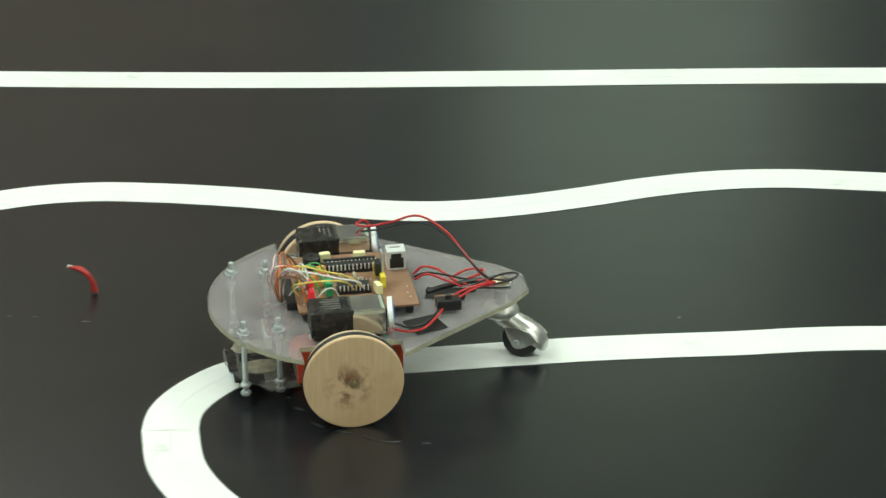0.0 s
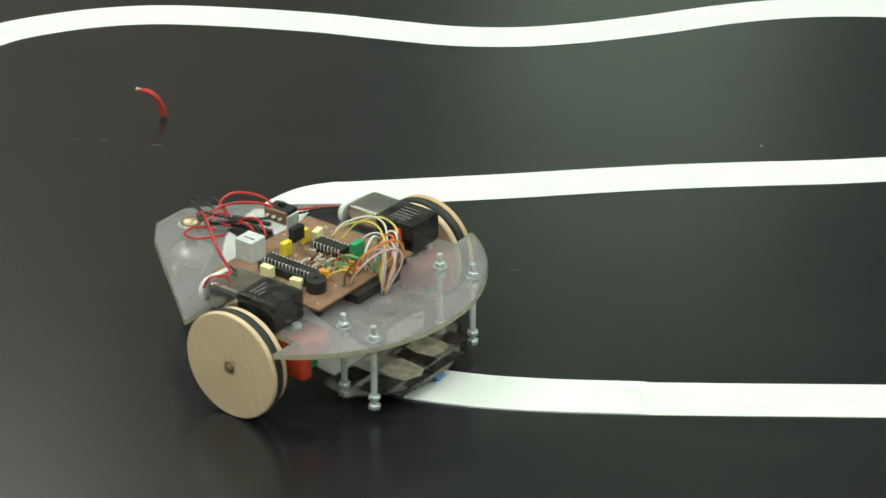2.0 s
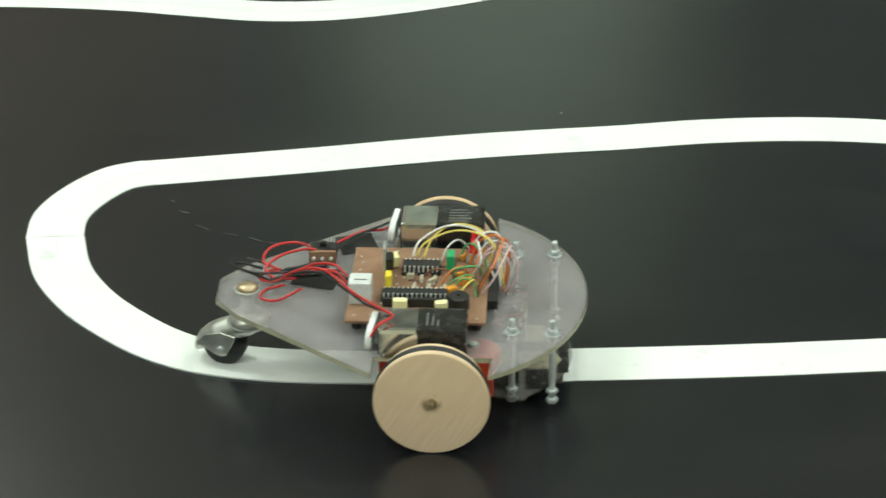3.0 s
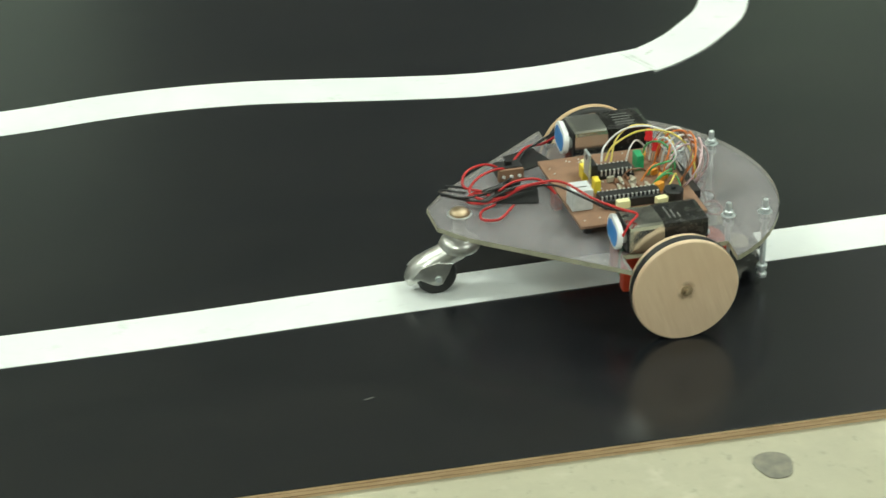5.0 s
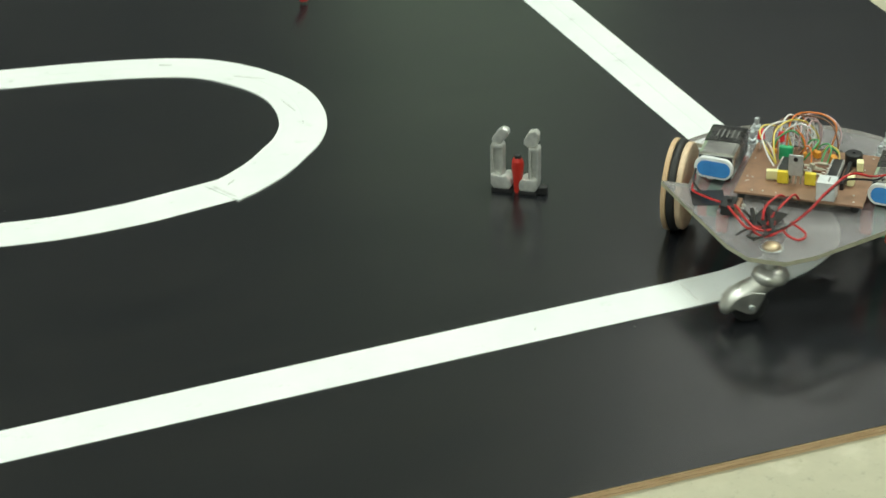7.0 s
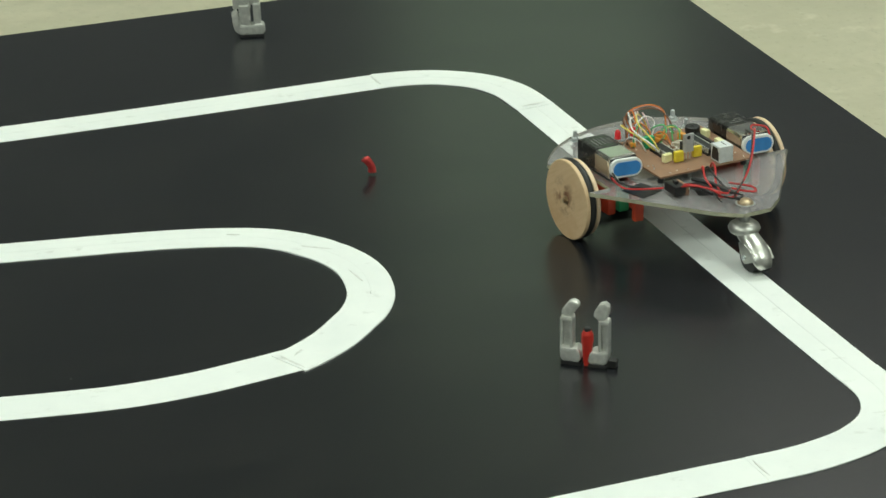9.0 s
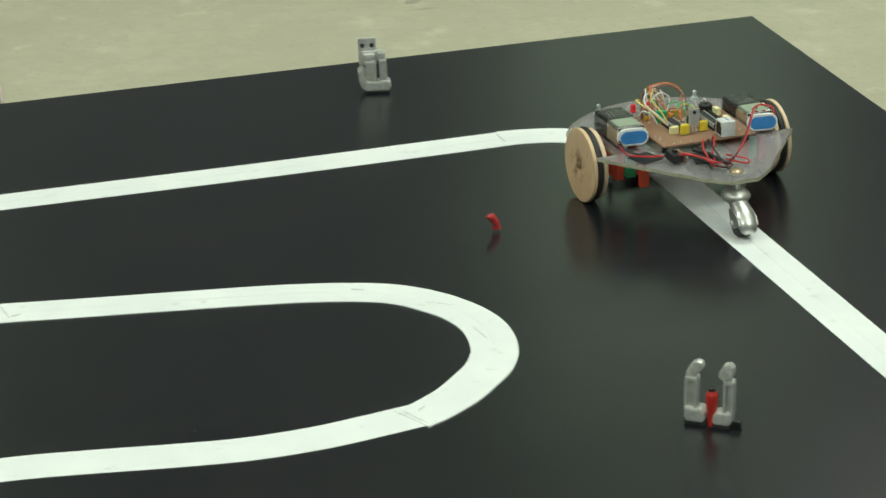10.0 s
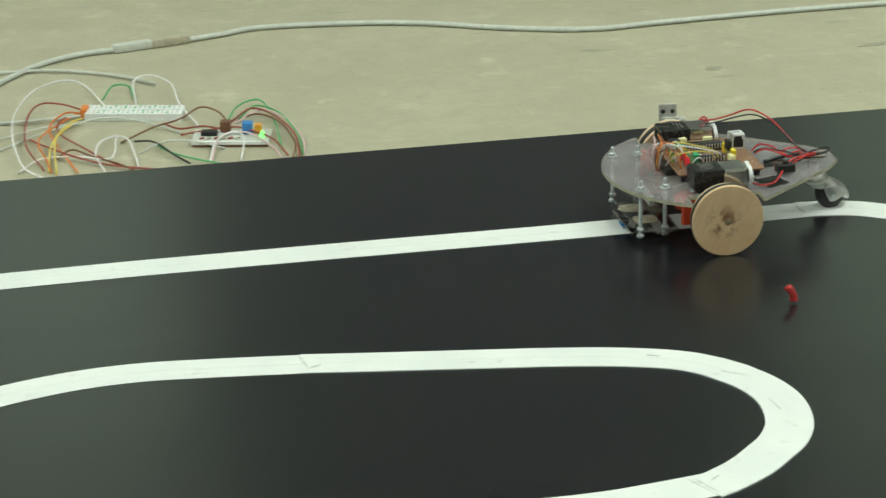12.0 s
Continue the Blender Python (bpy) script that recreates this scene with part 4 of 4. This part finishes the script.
HOOD = [(1, 30, 7.2, 8.2), (-3, 26.6, 7.4, 7.6), (-7, 24.6, 7.8, 7.0), (-12, 22.8, 8.3, 6.4), (-17, 20.8, 8.7, 6.4), (-22, 18.0, 8.8, 6.2), (-26.5, 14.6, 8.4, 5.4), (-29.5, 11.4, 7.4, 4.2), (-31.2, 9.0, 6.0, 2.8), (-32.0, 7.6, 3.8, 1.2)]
part("hood", loft(HOOD), "chrome", caster, "rounded galvanised hood", True)
for y in (-0.0086, 0.0074):
    cheek = slab([(-0.0305, 0.0150), (-0.0215, 0.0102), (-0.0178, 0.0082), (-0.0150, 0.0076), (-0.0122, 0.0084), (-0.0085, 0.0150), (-0.0060, 0.0215), (-0.0150, 0.0235), (-0.0250, 0.0205)], 0, 0.0012, 0.0003)
    bmesh.ops.transform(cheek, matrix=Matrix(((1, 0, 0, 0), (0, 0, 1, y), (0, 1, 0, 0), (0, 0, 0, 1))), verts=cheek.verts)
    part("cheek", cheek, "chrome", caster)
part("caster_wheel", lathe([(0.0, -0.0062), (0.0105, -0.0062), (0.0122, -0.0045), (0.0125, 0), (0.0122, 0.0045), (0.0105, 0.0062), (0.0, 0.0062)], 32, None, pose(-0.0150, 0, 0.0125, 90)), "rubber", caster, "black rubber caster wheel", True)
part("caster_axle", rod((-0.0150, -0.0102, 0.0125), (-0.0150, 0.0102, 0.0125), 0.002, 12), "steel", caster)
CASTER = [(0, -33), (0.5, -54), (1, -64), (1.5, -50), (2, -38), (2.5, -22), (3, -13), (3.5, -9), (3.7, -6), (5.3, -2), (5.5, -2), (6, -4), (6.5, -12), (7, -60), (7.5, -58), (9.3, 3), (9.5, 4), (10, -5), (10.5, -33), (11, -62), (11.5, -56), (12, 4)]


# ---- small things on the board ----
def upright(outline, half, bevel, m=None):
    """A casting of the given outline in the xz plane (mm), as thick as twice half."""
    b = slab([(K * x, K * z) for x, z in outline], -K * half, K * half)
    bmesh.ops.bevel(b, geom=list(b.edges), offset=K * bevel, segments=2, affect="EDGES", profile=0.6, clamp_overlap=True)
    bmesh.ops.transform(b, matrix=(m or Matrix.Identity(4)) @ Matrix(((1, 0, 0, 0), (0, 0, -1, 0), (0, 1, 0, 0), (0, 0, 0, 1))), verts=b.verts)
    return b


clamp = thing("metal_clamp", 0.7685, 2.489, 0.0, -38, "silver two-armed metal clamp with a red grip, standing upright", "clamp", "metal clamps")
SHANKS = [
    [(-18, 4), (-10, 4), (-8, 10), (-9.8, 16), (-9.6, 33), (-11, 36), (-17.4, 36), (-18.8, 33), (-18.8, 8)],
    [(7, 4), (14.5, 4), (16, 6), (16.4, 33), (14.6, 36.5), (8, 35.5), (9.2, 32), (9.6, 15)],
]
JAWS = [
    [(-18.4, 37.4), (-11, 35.8), (-10, 38.5), (-5.6, 44.5), (-6.2, 47.6), (-10, 49), (-13.2, 47.5), (-18, 40.5)],
    [(5, 38.5), (8, 36), (14.6, 37.2), (16, 41.5), (16.2, 47), (13.4, 49.5), (9, 48.2), (5.4, 42)],
]
FEET = [
    [(-18.6, 6), (-16.5, 2.5), (-5, 2.5), (-2.8, 6), (-3.4, 10.5), (-7, 14), (-11, 12.5), (-18.6, 14)],
    [(1.4, 6), (3, 2.5), (14, 2.5), (16, 5.5), (15.6, 13), (9, 12), (5, 12.6), (2, 10)],
]
for shank, jaw, foot, (xa, xb) in zip(SHANKS, JAWS, FEET, ((-18.9, -9.6), (9.0, 16.4))):
    arm = part("arm", upright(shank, 1.4, 0.4), "clip_metal", clamp)
    part("rail", bx(xa, xa + 2.1, -4.2, 4.2, 9, 35.5, 0.8), "clip_metal", arm)
    part("rail", bx(xb - 2.1, xb, -4.2, 4.2, 9, 35.5, 0.8), "clip_metal", arm)
    part("collar", bx(xa + 0.4, xb - 0.4, -4.4, 4.4, 33, 36.4, 1.0), "clip_metal", arm)
    part("jaw", upright(jaw, 3.4, 1.4), "clip_metal", clamp)
    part("foot", upright(foot, 6.0, 1.8), "clip_metal", clamp)
    xs = [x for x, z in foot]
    part("rubber_foot", bx(min(xs) + 0.6, max(xs) - 0.6, -5.8, 5.8, 0, 2.7, 0.8), "rubber", clamp)
grip = part("red_grip", lathe([(0, 0.0005), (0.0024, 0.0005), (0.0028, 0.003), (0.0034, 0.011), (0.0044, 0.020), (0.0042, 0.025), (0.0030, 0.0275), (0, 0.0275)], 20, None, pose(0.001, -0.003, 0)), "red_plastic", clamp, "red plastic grip")
part("grip_tip", lathe([(0, 0.0275), (0.0026, 0.0275), (0.0022, 0.0298), (0, 0.030)], 16, None, pose(0.001, -0.003, 0)), "rubber", grip, "black tip")
part("black_knob", bx(14, 22, -3, 3, 0, 6, 1.4), "rubber", clamp, "black rubber knob")

clamp2 = thing("metal_clamp", 0.7458, 3.2515, 0.0, -14, "silver two-armed metal clamp leaning near the board edge", "clamp", "metal clamps")
lean = pose(0, 0, 0, 0, -2)
part("foot", upright([(-15, 12), (-13, 6), (-8.5, 2.4), (13, 2.4), (15.5, 6), (14.6, 12), (9, 13), (2, 11.5), (-8, 12.5), (-9, 20), (-11, 26), (-16, 22)], 6.8, 2.0), "clip_metal", clamp2)
for xa, xb, top in ((-8.2, 2.4, 32), (5.2, 12.4, 33)):
    arm = part("arm", bx(xa, xb, -5, 4, 10, top, 2.0, None, lean), "clip_metal", clamp2)
    part("rib", bx(xa + 1, xb - 1, -5.8, -4, 24, top - 1, 0.7, None, lean), "clip_metal", arm)
    part("jaw", bx(xa - 0.6, xb - 0.6, -4.5, 5, top - 0.4, top + 6.5, 2.2, None, lean), "clip_metal", clamp2)
part("bridge", bx(-11, 9, 0, 5.5, 30, 40, 1.8, None, lean), "clip_metal", clamp2)
plate = part("back_plate", bx(-13.5, 3.5, 2, 6, 26, 52.5, 1.2, None, lean), "clip_metal", clamp2)
# the plate is uncut; two black discs paint the shade of its holes
for x in (-9.5, -0.5):
    part("plate_hole_shade", rod(tuple(lean @ Vector((K * x, 0.0017, 0.0455))), tuple(lean @ Vector((K * x, 0.0021, 0.0455))), 0.0022, 14), "rubber", plate, "black disc for the shade of a drilled hole")
part("foot_bar", bx(-9, 14, -6.4, 6.4, 0, 2.6, 0.8), "rubber", clamp2)


def red_piece(x, y, turn, pts, label, thick=1.0, tip_mat="wire_grey"):
    t = thing("wire_offcut", x, y, 0, turn, label, "wire offcut", "red offcuts on the board")
    for dx, dy, r in ((-1.3, 0.6, 1.35), (1.2, -0.5, 1.35), (0.1, 1.4, 1.1)):
        part("strand", tube(mm([(x + dx * (1 - 0.4 * math.sin(k)), y + dy * math.cos(k), z) for k, (x, y, z) in enumerate(pts)]), K * r * thick, 8, 8), "wire_sleeve", t, "", True)
    end = [tuple(c) for c in pts[-2:]]
    tip = [end[1], tuple(end[1][k] + 0.55 * (end[1][k] - end[0][k]) for k in range(3))]
    part("dark_tip", tube(mm([end[1], tuple((tip[0][k] + tip[1][k]) / 2 for k in range(3)), tip[1]]), 0.0012, 8, 3), tip_mat, t, "thin wire tip", True)
    return t


red_piece(-0.2955, 2.656, 0, [(0, 0, 1.6), (-1.0, 0, 9), (-4.5, 0, 15.5), (-9.5, 0, 19.5), (-15, 0, 21)], "thin red wire offcuts with a bare tip standing on end")
red_piece(0.740, 2.880, 0, [(1.5, 0, 2.2), (1.6, 0, 5.5), (0.2, 0, 9), (-2.0, 0, 12.6), (-4.4, 0, 15)], "short thick red wire offcuts with a dark tip", 1.75, "wire_black")

# ---- things on the floor ----
F = FLOOR_Z
cable = thing("power_cable", 0.344, 3.762, F, 0, "long pale grey power cable snaking over the floor", "cable")


def floor_wire(name, pts, r, mat, parent, origin, label=""):
    return part(name, tube([(x - origin[0], y - origin[1], z) for x, y, z in pts], r, 10, 8), mat, parent, label, True)


CABLE = [(-0.10, 3.50), (0.02, 3.57), (0.10, 3.66), (0.165, 3.745), (0.215, 3.780), (0.262, 3.791)]
floor_wire("lead", [(x, y, 0.0034) for x, y in CABLE], 0.0029, "wire_grey", cable, (0.344, 3.808))
CABLE2 = [(0.340, 3.808), (0.38, 3.819), (0.424, 3.834), (0.519, 3.826), (0.60, 3.806), (0.67, 3.772), (0.736, 3.746), (0.79, 3.736), (0.858, 3.742), (0.993, 3.750), (1.139, 3.752), (1.35, 3.760), (1.7, 3.800)]
floor_wire("lead", [(x, y, 0.0034) for x, y in CABLE2], 0.0029, "wire_grey", cable, (0.344, 3.808))
for x0, x1, y0, y1, mat, nm in ((0.258, 0.300, 3.789, 3.799, "wire_grey", "plug"), (0.299, 0.342, 3.798, 3.808, "mask_tape", "socket")):
    ang = math.degrees(math.atan2(y1 - y0, x1 - x0))
    bm = bx(-22, 22, -5.5, 5.5, 0, 9, 3)
    bmesh.ops.transform(bm, matrix=pose((x0 + x1) / 2 - 0.344, (y0 + y1) / 2 - 3.808, 0.0005, 0, 0, ang), verts=bm.verts)
    part(nm, bm, mat, cable, "moulded cable connector")
second = thing("thin_cable", 0.14, 3.690, F, 0, "thin grey cable lying on the floor", "cable")
floor_wire("lead", [(-0.1, 3.74, 0.003), (0.05, 3.745, 0.003), (0.135, 3.738, 0.003), (0.19, 3.732, 0.003), (0.25, 3.70, 0.003), (0.29, 3.66, 0.003)], 0.0016, "wire_grey", second, (0.14, 3.735))
floor_wire("lead", [(-0.1, 3.56, 0.003), (0.05, 3.57, 0.003), (0.126, 3.568, 0.003), (0.19, 3.566, 0.004), (0.22, 3.57, 0.006)], 0.0016, "wire_grey", second, (0.14, 3.735))

bread = thing("breadboard", 0.262, 3.527, F, -14.5, "white plug-in breadboard tangled in jumper wires", "breadboard")
part("block", bx(-49, 49, -23, 5, 0, 8.5, 0.8), "clip_white", bread)
# grey strip on the flat top, painted as the middle groove's shade
part("groove_shade", bx(-48, 48, -9.9, -8.3, 8.5, 8.7, 0.05), "wire_grey", bread)
for k in range(19):
    for j, y in enumerate((-19, -14, -4, 1)):
        part("contact", bx(-46.5 + 4.95 * k, -43.6 + 4.95 * k, y - 1.5, y + 1.5, 8.5, 8.75, 0.05), "wire_green" if (k * 7 + j * 3) % 11 < 4 and 1 < k < 17 else "wire_grey", bread)
part("end_plug", bx(-54, -47.5, -20, -2, 3, 11, 1.0), "wire_orange", bread, "orange plug at the end")

module = thing("circuit_module", 0.345, 3.420, F, -13, "small circuit module with a blue part and lit green lamp", "circuit")
part("base_board", bx(-38, 38, -16, 20, 4.6, 6, 0.3), "wire_grey", module)
part("base_foot", bx(-37, 37, -17, 19, 0, 4.6, 0.5), "wire_brown", module)
part("front_strip", bx(-38, 38, -19, -16.2, 3, 6.4, 0.3), "clip_white", module, "pale strip along the edge")
for k in range(6):
    part("resistor", rod((K * (-30 + 7 * k), -0.012, 0.0072), (K * (-26 + 7 * k), -0.009, 0.0072), 0.0011, 8), "mask_tape" if k % 2 else "wire_maroon", module)
part("blue_block", bx(10, 20, 4, 14, 6, 17, 0.8), "clip_blue", module, "blue component")
part("amber_block", bx(22, 29, 5, 12, 6, 15, 0.8), "amber", module)
part("dark_block", bx(-12, -2, 8, 18, 6, 17, 0.8), "wire_brown", module)
part("chip", bx(-30, -14, -2, 8, 6, 10, 0.4), "black_plastic", module)
for y in (-6, 0):
    part("green_lamp", lathe([(0, 0), (0.002, 0), (0.002, 0.003), (0.001, 0.0045), (0, 0.005)], 10, None, pose(0.030, K * y, 0.006)), "led_green", module, "lit green lamp")

JUMPERS = [
    ("wire_white", [(0.233, 3.554, 0.0020), (0.217, 3.611, 0.0072), (0.196, 3.622, 0.0114), (0.162, 3.585, 0.0137), (0.140, 3.514, 0.0137), (0.134, 3.443, 0.0114), (0.140, 3.373, 0.0072), (0.158, 3.350, 0.0020)]),
    ("wire_white", [(0.264, 3.551, 0.0020), (0.268, 3.616, 0.0073), (0.287, 3.620, 0.0106), (0.304, 3.584, 0.0106), (0.306, 3.527, 0.0073), (0.318, 3.470, 0.0020)]),
    ("wire_white", [(0.135, 3.373, 0.0020), (0.158, 3.401, 0.0039), (0.192, 3.396, 0.0055), (0.220, 3.378, 0.0066), (0.229, 3.399, 0.0070), (0.234, 3.440, 0.0066), (0.245, 3.434, 0.0055), (0.248, 3.386, 0.0039), (0.248, 3.360, 0.0020)]),
    ("wire_grey", [(0.252, 3.401, 0.0020), (0.279, 3.417, 0.0063), (0.308, 3.410, 0.0063), (0.336, 3.395, 0.0020)]),
    ("wire_white", [(0.316, 3.359, 0.0020), (0.327, 3.402, 0.0069), (0.345, 3.422, 0.0090), (0.356, 3.411, 0.0069), (0.346, 3.359, 0.0020)]),
    ("wire_maroon", [(0.209, 3.549, 0.0020), (0.189, 3.558, 0.0067), (0.168, 3.555, 0.0096), (0.153, 3.517, 0.0096), (0.146, 3.439, 0.0067), (0.159, 3.374, 0.0020)]),
    ("wire_maroon", [(0.205, 3.532, 0.0020), (0.186, 3.512, 0.0055), (0.180, 3.465, 0.0077), (0.201, 3.412, 0.0077), (0.220, 3.377, 0.0055), (0.243, 3.356, 0.0020)]),
    ("wire_brown", [(0.173, 3.405, 0.0020), (0.189, 3.417, 0.0055), (0.206, 3.389, 0.0070), (0.227, 3.369, 0.0055), (0.243, 3.354, 0.0020)]),
    ("wire_brown", [(0.238, 3.437, 0.0020), (0.273, 3.461, 0.0073), (0.300, 3.470, 0.0106), (0.324, 3.502, 0.0106), (0.341, 3.493, 0.0073), (0.348, 3.470, 0.0020)]),
    ("wire_maroon", [(0.286, 3.484, 0.0020), (0.298, 3.453, 0.0063), (0.323, 3.454, 0.0063), (0.348, 3.444, 0.0020)]),
    ("wire_yellow", [(0.201, 3.513, 0.0020), (0.185, 3.468, 0.0089), (0.174, 3.432, 0.0089), (0.170, 3.360, 0.0020)]),
    ("wire_yellow", [(0.207, 3.523, 0.0020), (0.189, 3.487, 0.0072), (0.170, 3.428, 0.0072), (0.163, 3.368, 0.0020)]),
    ("wire_orange", [(0.207, 3.541, 0.0020), (0.182, 3.498, 0.0055), (0.159, 3.448, 0.0070), (0.163, 3.392, 0.0055), (0.166, 3.365, 0.0020)]),
    ("wire_green", [(0.232, 3.577, 0.0020), (0.245, 3.604, 0.0072), (0.261, 3.600, 0.0072), (0.264, 3.573, 0.0020)]),
    ("wire_green", [(0.347, 3.476, 0.0020), (0.363, 3.506, 0.0077), (0.385, 3.513, 0.0100), (0.392, 3.465, 0.0077), (0.389, 3.377, 0.0020)]),
    ("wire_maroon", [(0.351, 3.474, 0.0020), (0.375, 3.493, 0.0084), (0.393, 3.455, 0.0110), (0.405, 3.403, 0.0084), (0.402, 3.353, 0.0020)]),
    ("wire_brown", [(0.357, 3.475, 0.0020), (0.378, 3.478, 0.0069), (0.396, 3.441, 0.0090), (0.402, 3.383, 0.0069), (0.396, 3.354, 0.0020)]),
    ("wire_black", [(0.251, 3.438, 0.0020), (0.269, 3.421, 0.0055), (0.284, 3.379, 0.0055), (0.297, 3.360, 0.0020)]),
    ("wire_pink", [(0.317, 3.359, 0.0020), (0.334, 3.416, 0.0069), (0.359, 3.418, 0.0090), (0.377, 3.382, 0.0069), (0.386, 3.356, 0.0020)]),
    ("wire_maroon", [(0.298, 3.446, 0.0020), (0.322, 3.436, 0.0080), (0.352, 3.430, 0.0110), (0.381, 3.398, 0.0080), (0.392, 3.360, 0.0020)]),
    ("wire_green", [(0.360, 3.482, 0.0020), (0.379, 3.500, 0.0084), (0.399, 3.468, 0.0100), (0.408, 3.410, 0.0070), (0.407, 3.362, 0.0020)]),
    ("wire_pink", [(0.355, 3.470, 0.0020), (0.384, 3.486, 0.0080), (0.404, 3.446, 0.0090), (0.411, 3.392, 0.0070), (0.408, 3.356, 0.0020)]),
    ("wire_maroon", [(0.150, 3.470, 0.0020), (0.166, 3.430, 0.0060), (0.190, 3.392, 0.0070), (0.222, 3.368, 0.0040), (0.262, 3.352, 0.0020)]),
    ("wire_white", [(0.236, 3.460, 0.0020), (0.218, 3.430, 0.0070), (0.210, 3.392, 0.0070), (0.216, 3.354, 0.0020)]),
    ("wire_green", [(0.272, 3.420, 0.0020), (0.282, 3.388, 0.0050), (0.300, 3.366, 0.0050), (0.326, 3.352, 0.0020)]),
    ("wire_orange", [(0.209, 3.537, 0.0020), (0.190, 3.530, 0.0060), (0.172, 3.486, 0.0070), (0.176, 3.430, 0.0060), (0.190, 3.360, 0.0020)]),
    ("wire_grey", [(0.125, 3.528, 0.0020), (0.163, 3.518, 0.0050), (0.203, 3.537, 0.0020)]),
    ("wire_grey", [(0.123, 3.476, 0.0020), (0.161, 3.490, 0.0050), (0.206, 3.507, 0.0020)]),
    ("wire_grey", [(0.121, 3.443, 0.0020), (0.168, 3.479, 0.0048), (0.226, 3.505, 0.0060), (0.265, 3.487, 0.0048), (0.298, 3.454, 0.0020)]),
]
for mat, pts in JUMPERS:
    o = (pts[0][0], pts[0][1])
    j = thing("jumper_wire", o[0], o[1], F, 0, "thin %s jumper wire looping over the floor" % mat.split("_")[1], "wire", "jumper wires")
    floor_wire("strand", [(x, max(y, 3.345), z) for x, y, z in pts], 0.00095, mat, j, o)

stain = thing("floor_stain", 0.499, 2.077, F, 0, "round dark stain on the beige floor", "stain", kind="structure")
part("mark", slab([(0.0105 * math.cos(a) * (1 + 0.1 * math.sin(3 * a)), 0.014 * math.sin(a) * (1 + 0.08 * math.cos(2 * a))) for a in [2 * math.pi * k / 20 for k in range(20)]], 0.0001, 0.0006), "stain", stain)
for x, y, w, d, turn in ((0.869, 3.530, 0.010, 0.006, 10), (1.073, 3.570, 0.030, 0.005, 6)):
    s = thing("floor_scuff", x, y, F, turn, "faint dark scuff on the beige floor", "scuff", "scuffs on the floor", "structure")
    part("mark", slab([(w * math.cos(a) * (1 + 0.2 * math.sin(4 * a)), d * math.sin(a) * (1 + 0.2 * math.cos(3 * a))) for a in [2 * math.pi * k / 16 for k in range(16)]], 0.0001, 0.0005), "scuff", s)

# pale dust marks on the film
for x, y, w, turn in ((0.2976, 2.1845, 0.0035, 12), (0.7612, 2.2764, 0.0012, 80), (0.4228, 2.6003, 0.001, 0), (-0.074, 2.4387, 0.003, 10), (-0.3316, 2.6186, 0.0025, 0), (-0.295, 2.6113, 0.0035, -6), (-0.35, 2.620, 0.002, 0), (-0.1465, 2.4985, 0.002, -45), (-0.1385, 2.483, 0.004, -30), (-0.1255, 2.4615, 0.0062, -41), (-0.1075, 2.4515, 0.0052, -21), (-0.0915, 2.444, 0.0052, -34), (-0.080, 2.439, 0.0050, -17), (-0.055, 2.437, 0.003, -6)):
    d = thing("dust_mark", x, y, 0, turn, "tiny pale scratch mark on the black board", "dust", "dust on the board", "structure")
    part("speck", slab([(w * math.cos(a), (0.0006 if w < 0.005 else 0.0003) * math.sin(a) * (1 + 0.3 * math.sin(2 * a))) for a in [2 * math.pi * k / 10 for k in range(10)]], 0.0001, 0.0004), "dust", d)


# thin grey marks at the tape joints, whose ends are too thin to show
for x, y, w, d, turn in ((0.329, 2.851, 0.0012, 0.016, 8), (0.336, 2.842, 0.005, 0.0012, 20), (0.575, 2.567, 0.0012, 0.015, 24), (0.584, 2.580, 0.006, 0.001, 40), (0.652, 2.752, 0.0011, 0.015, 55), (0.816, 3.087, 0.0012, 0.013, 4), (0.925, 2.978, 0.013, 0.0010, 6), (-0.218, 2.4515, 0.016, 0.0008, 3), (0.60, 2.800, 0.006, 0.0009, -25), (0.664, 2.690, 0.0008, 0.014, 8), (0.813, 2.303, 0.0009, 0.013, 3), (0.017, 2.284, 0.0008, 0.012, 2), (0.70, 2.297, 0.0022, 0.0007, 60)):
    g = thing("joint_mark", x, y, 0, turn, "thin grey mark at a tape joint", "grime", "grime on the tape", "structure")
    part("mark", slab([(0.8 * w * math.cos(a) * (1 + 0.25 * math.sin(3 * a + x * 40)), 0.8 * d * math.sin(a) * (1 + 0.2 * math.cos(5 * a + y * 30))) for a in [2 * math.pi * k / 18 for k in range(18)]], 0.0010, 0.0016), "joint_grey", g)


# ---- movement ----
def between(rows, t):
    """Linear value of rows (t, ...) at a time."""
    for a, b in zip(rows, rows[1:]):
        if a[0] <= t <= b[0]:
            u = (t - a[0]) / (b[0] - a[0])
            return [p + (q - p) * u for p, q in zip(a[1:], b[1:])]
    return list(rows[-1][1:])


def motions():
    walk(robot, [(t, pose(x, y, 0, 0, 0, a)) for t, x, y, a in ROBOT])
    for wheel, s in WHEELS:
        rolled = [(0.0, 0.0)]
        total = 0.0
        for (t0, x0, y0, a0), (t1, x1, y1, a1) in zip(ROBOT, ROBOT[1:]):
            h = radians((a0 + a1) / 2)
            ahead = (x1 - x0) * math.cos(h) + (y1 - y0) * math.sin(h)
            total += math.degrees((ahead - s * 0.0826 * radians(a1 - a0)) / 0.032)
            rolled.append((t1, total))
        walk(wheel, [(k * 0.1, pose(0, s * 0.0826, 0.032, 0, between(rolled, k * 0.1)[0], 0)) for k in range(121)])
    walk(caster, [(t, pose(-0.1095, 0, 0, 0, 0, a)) for t, a in CASTER])


motions()
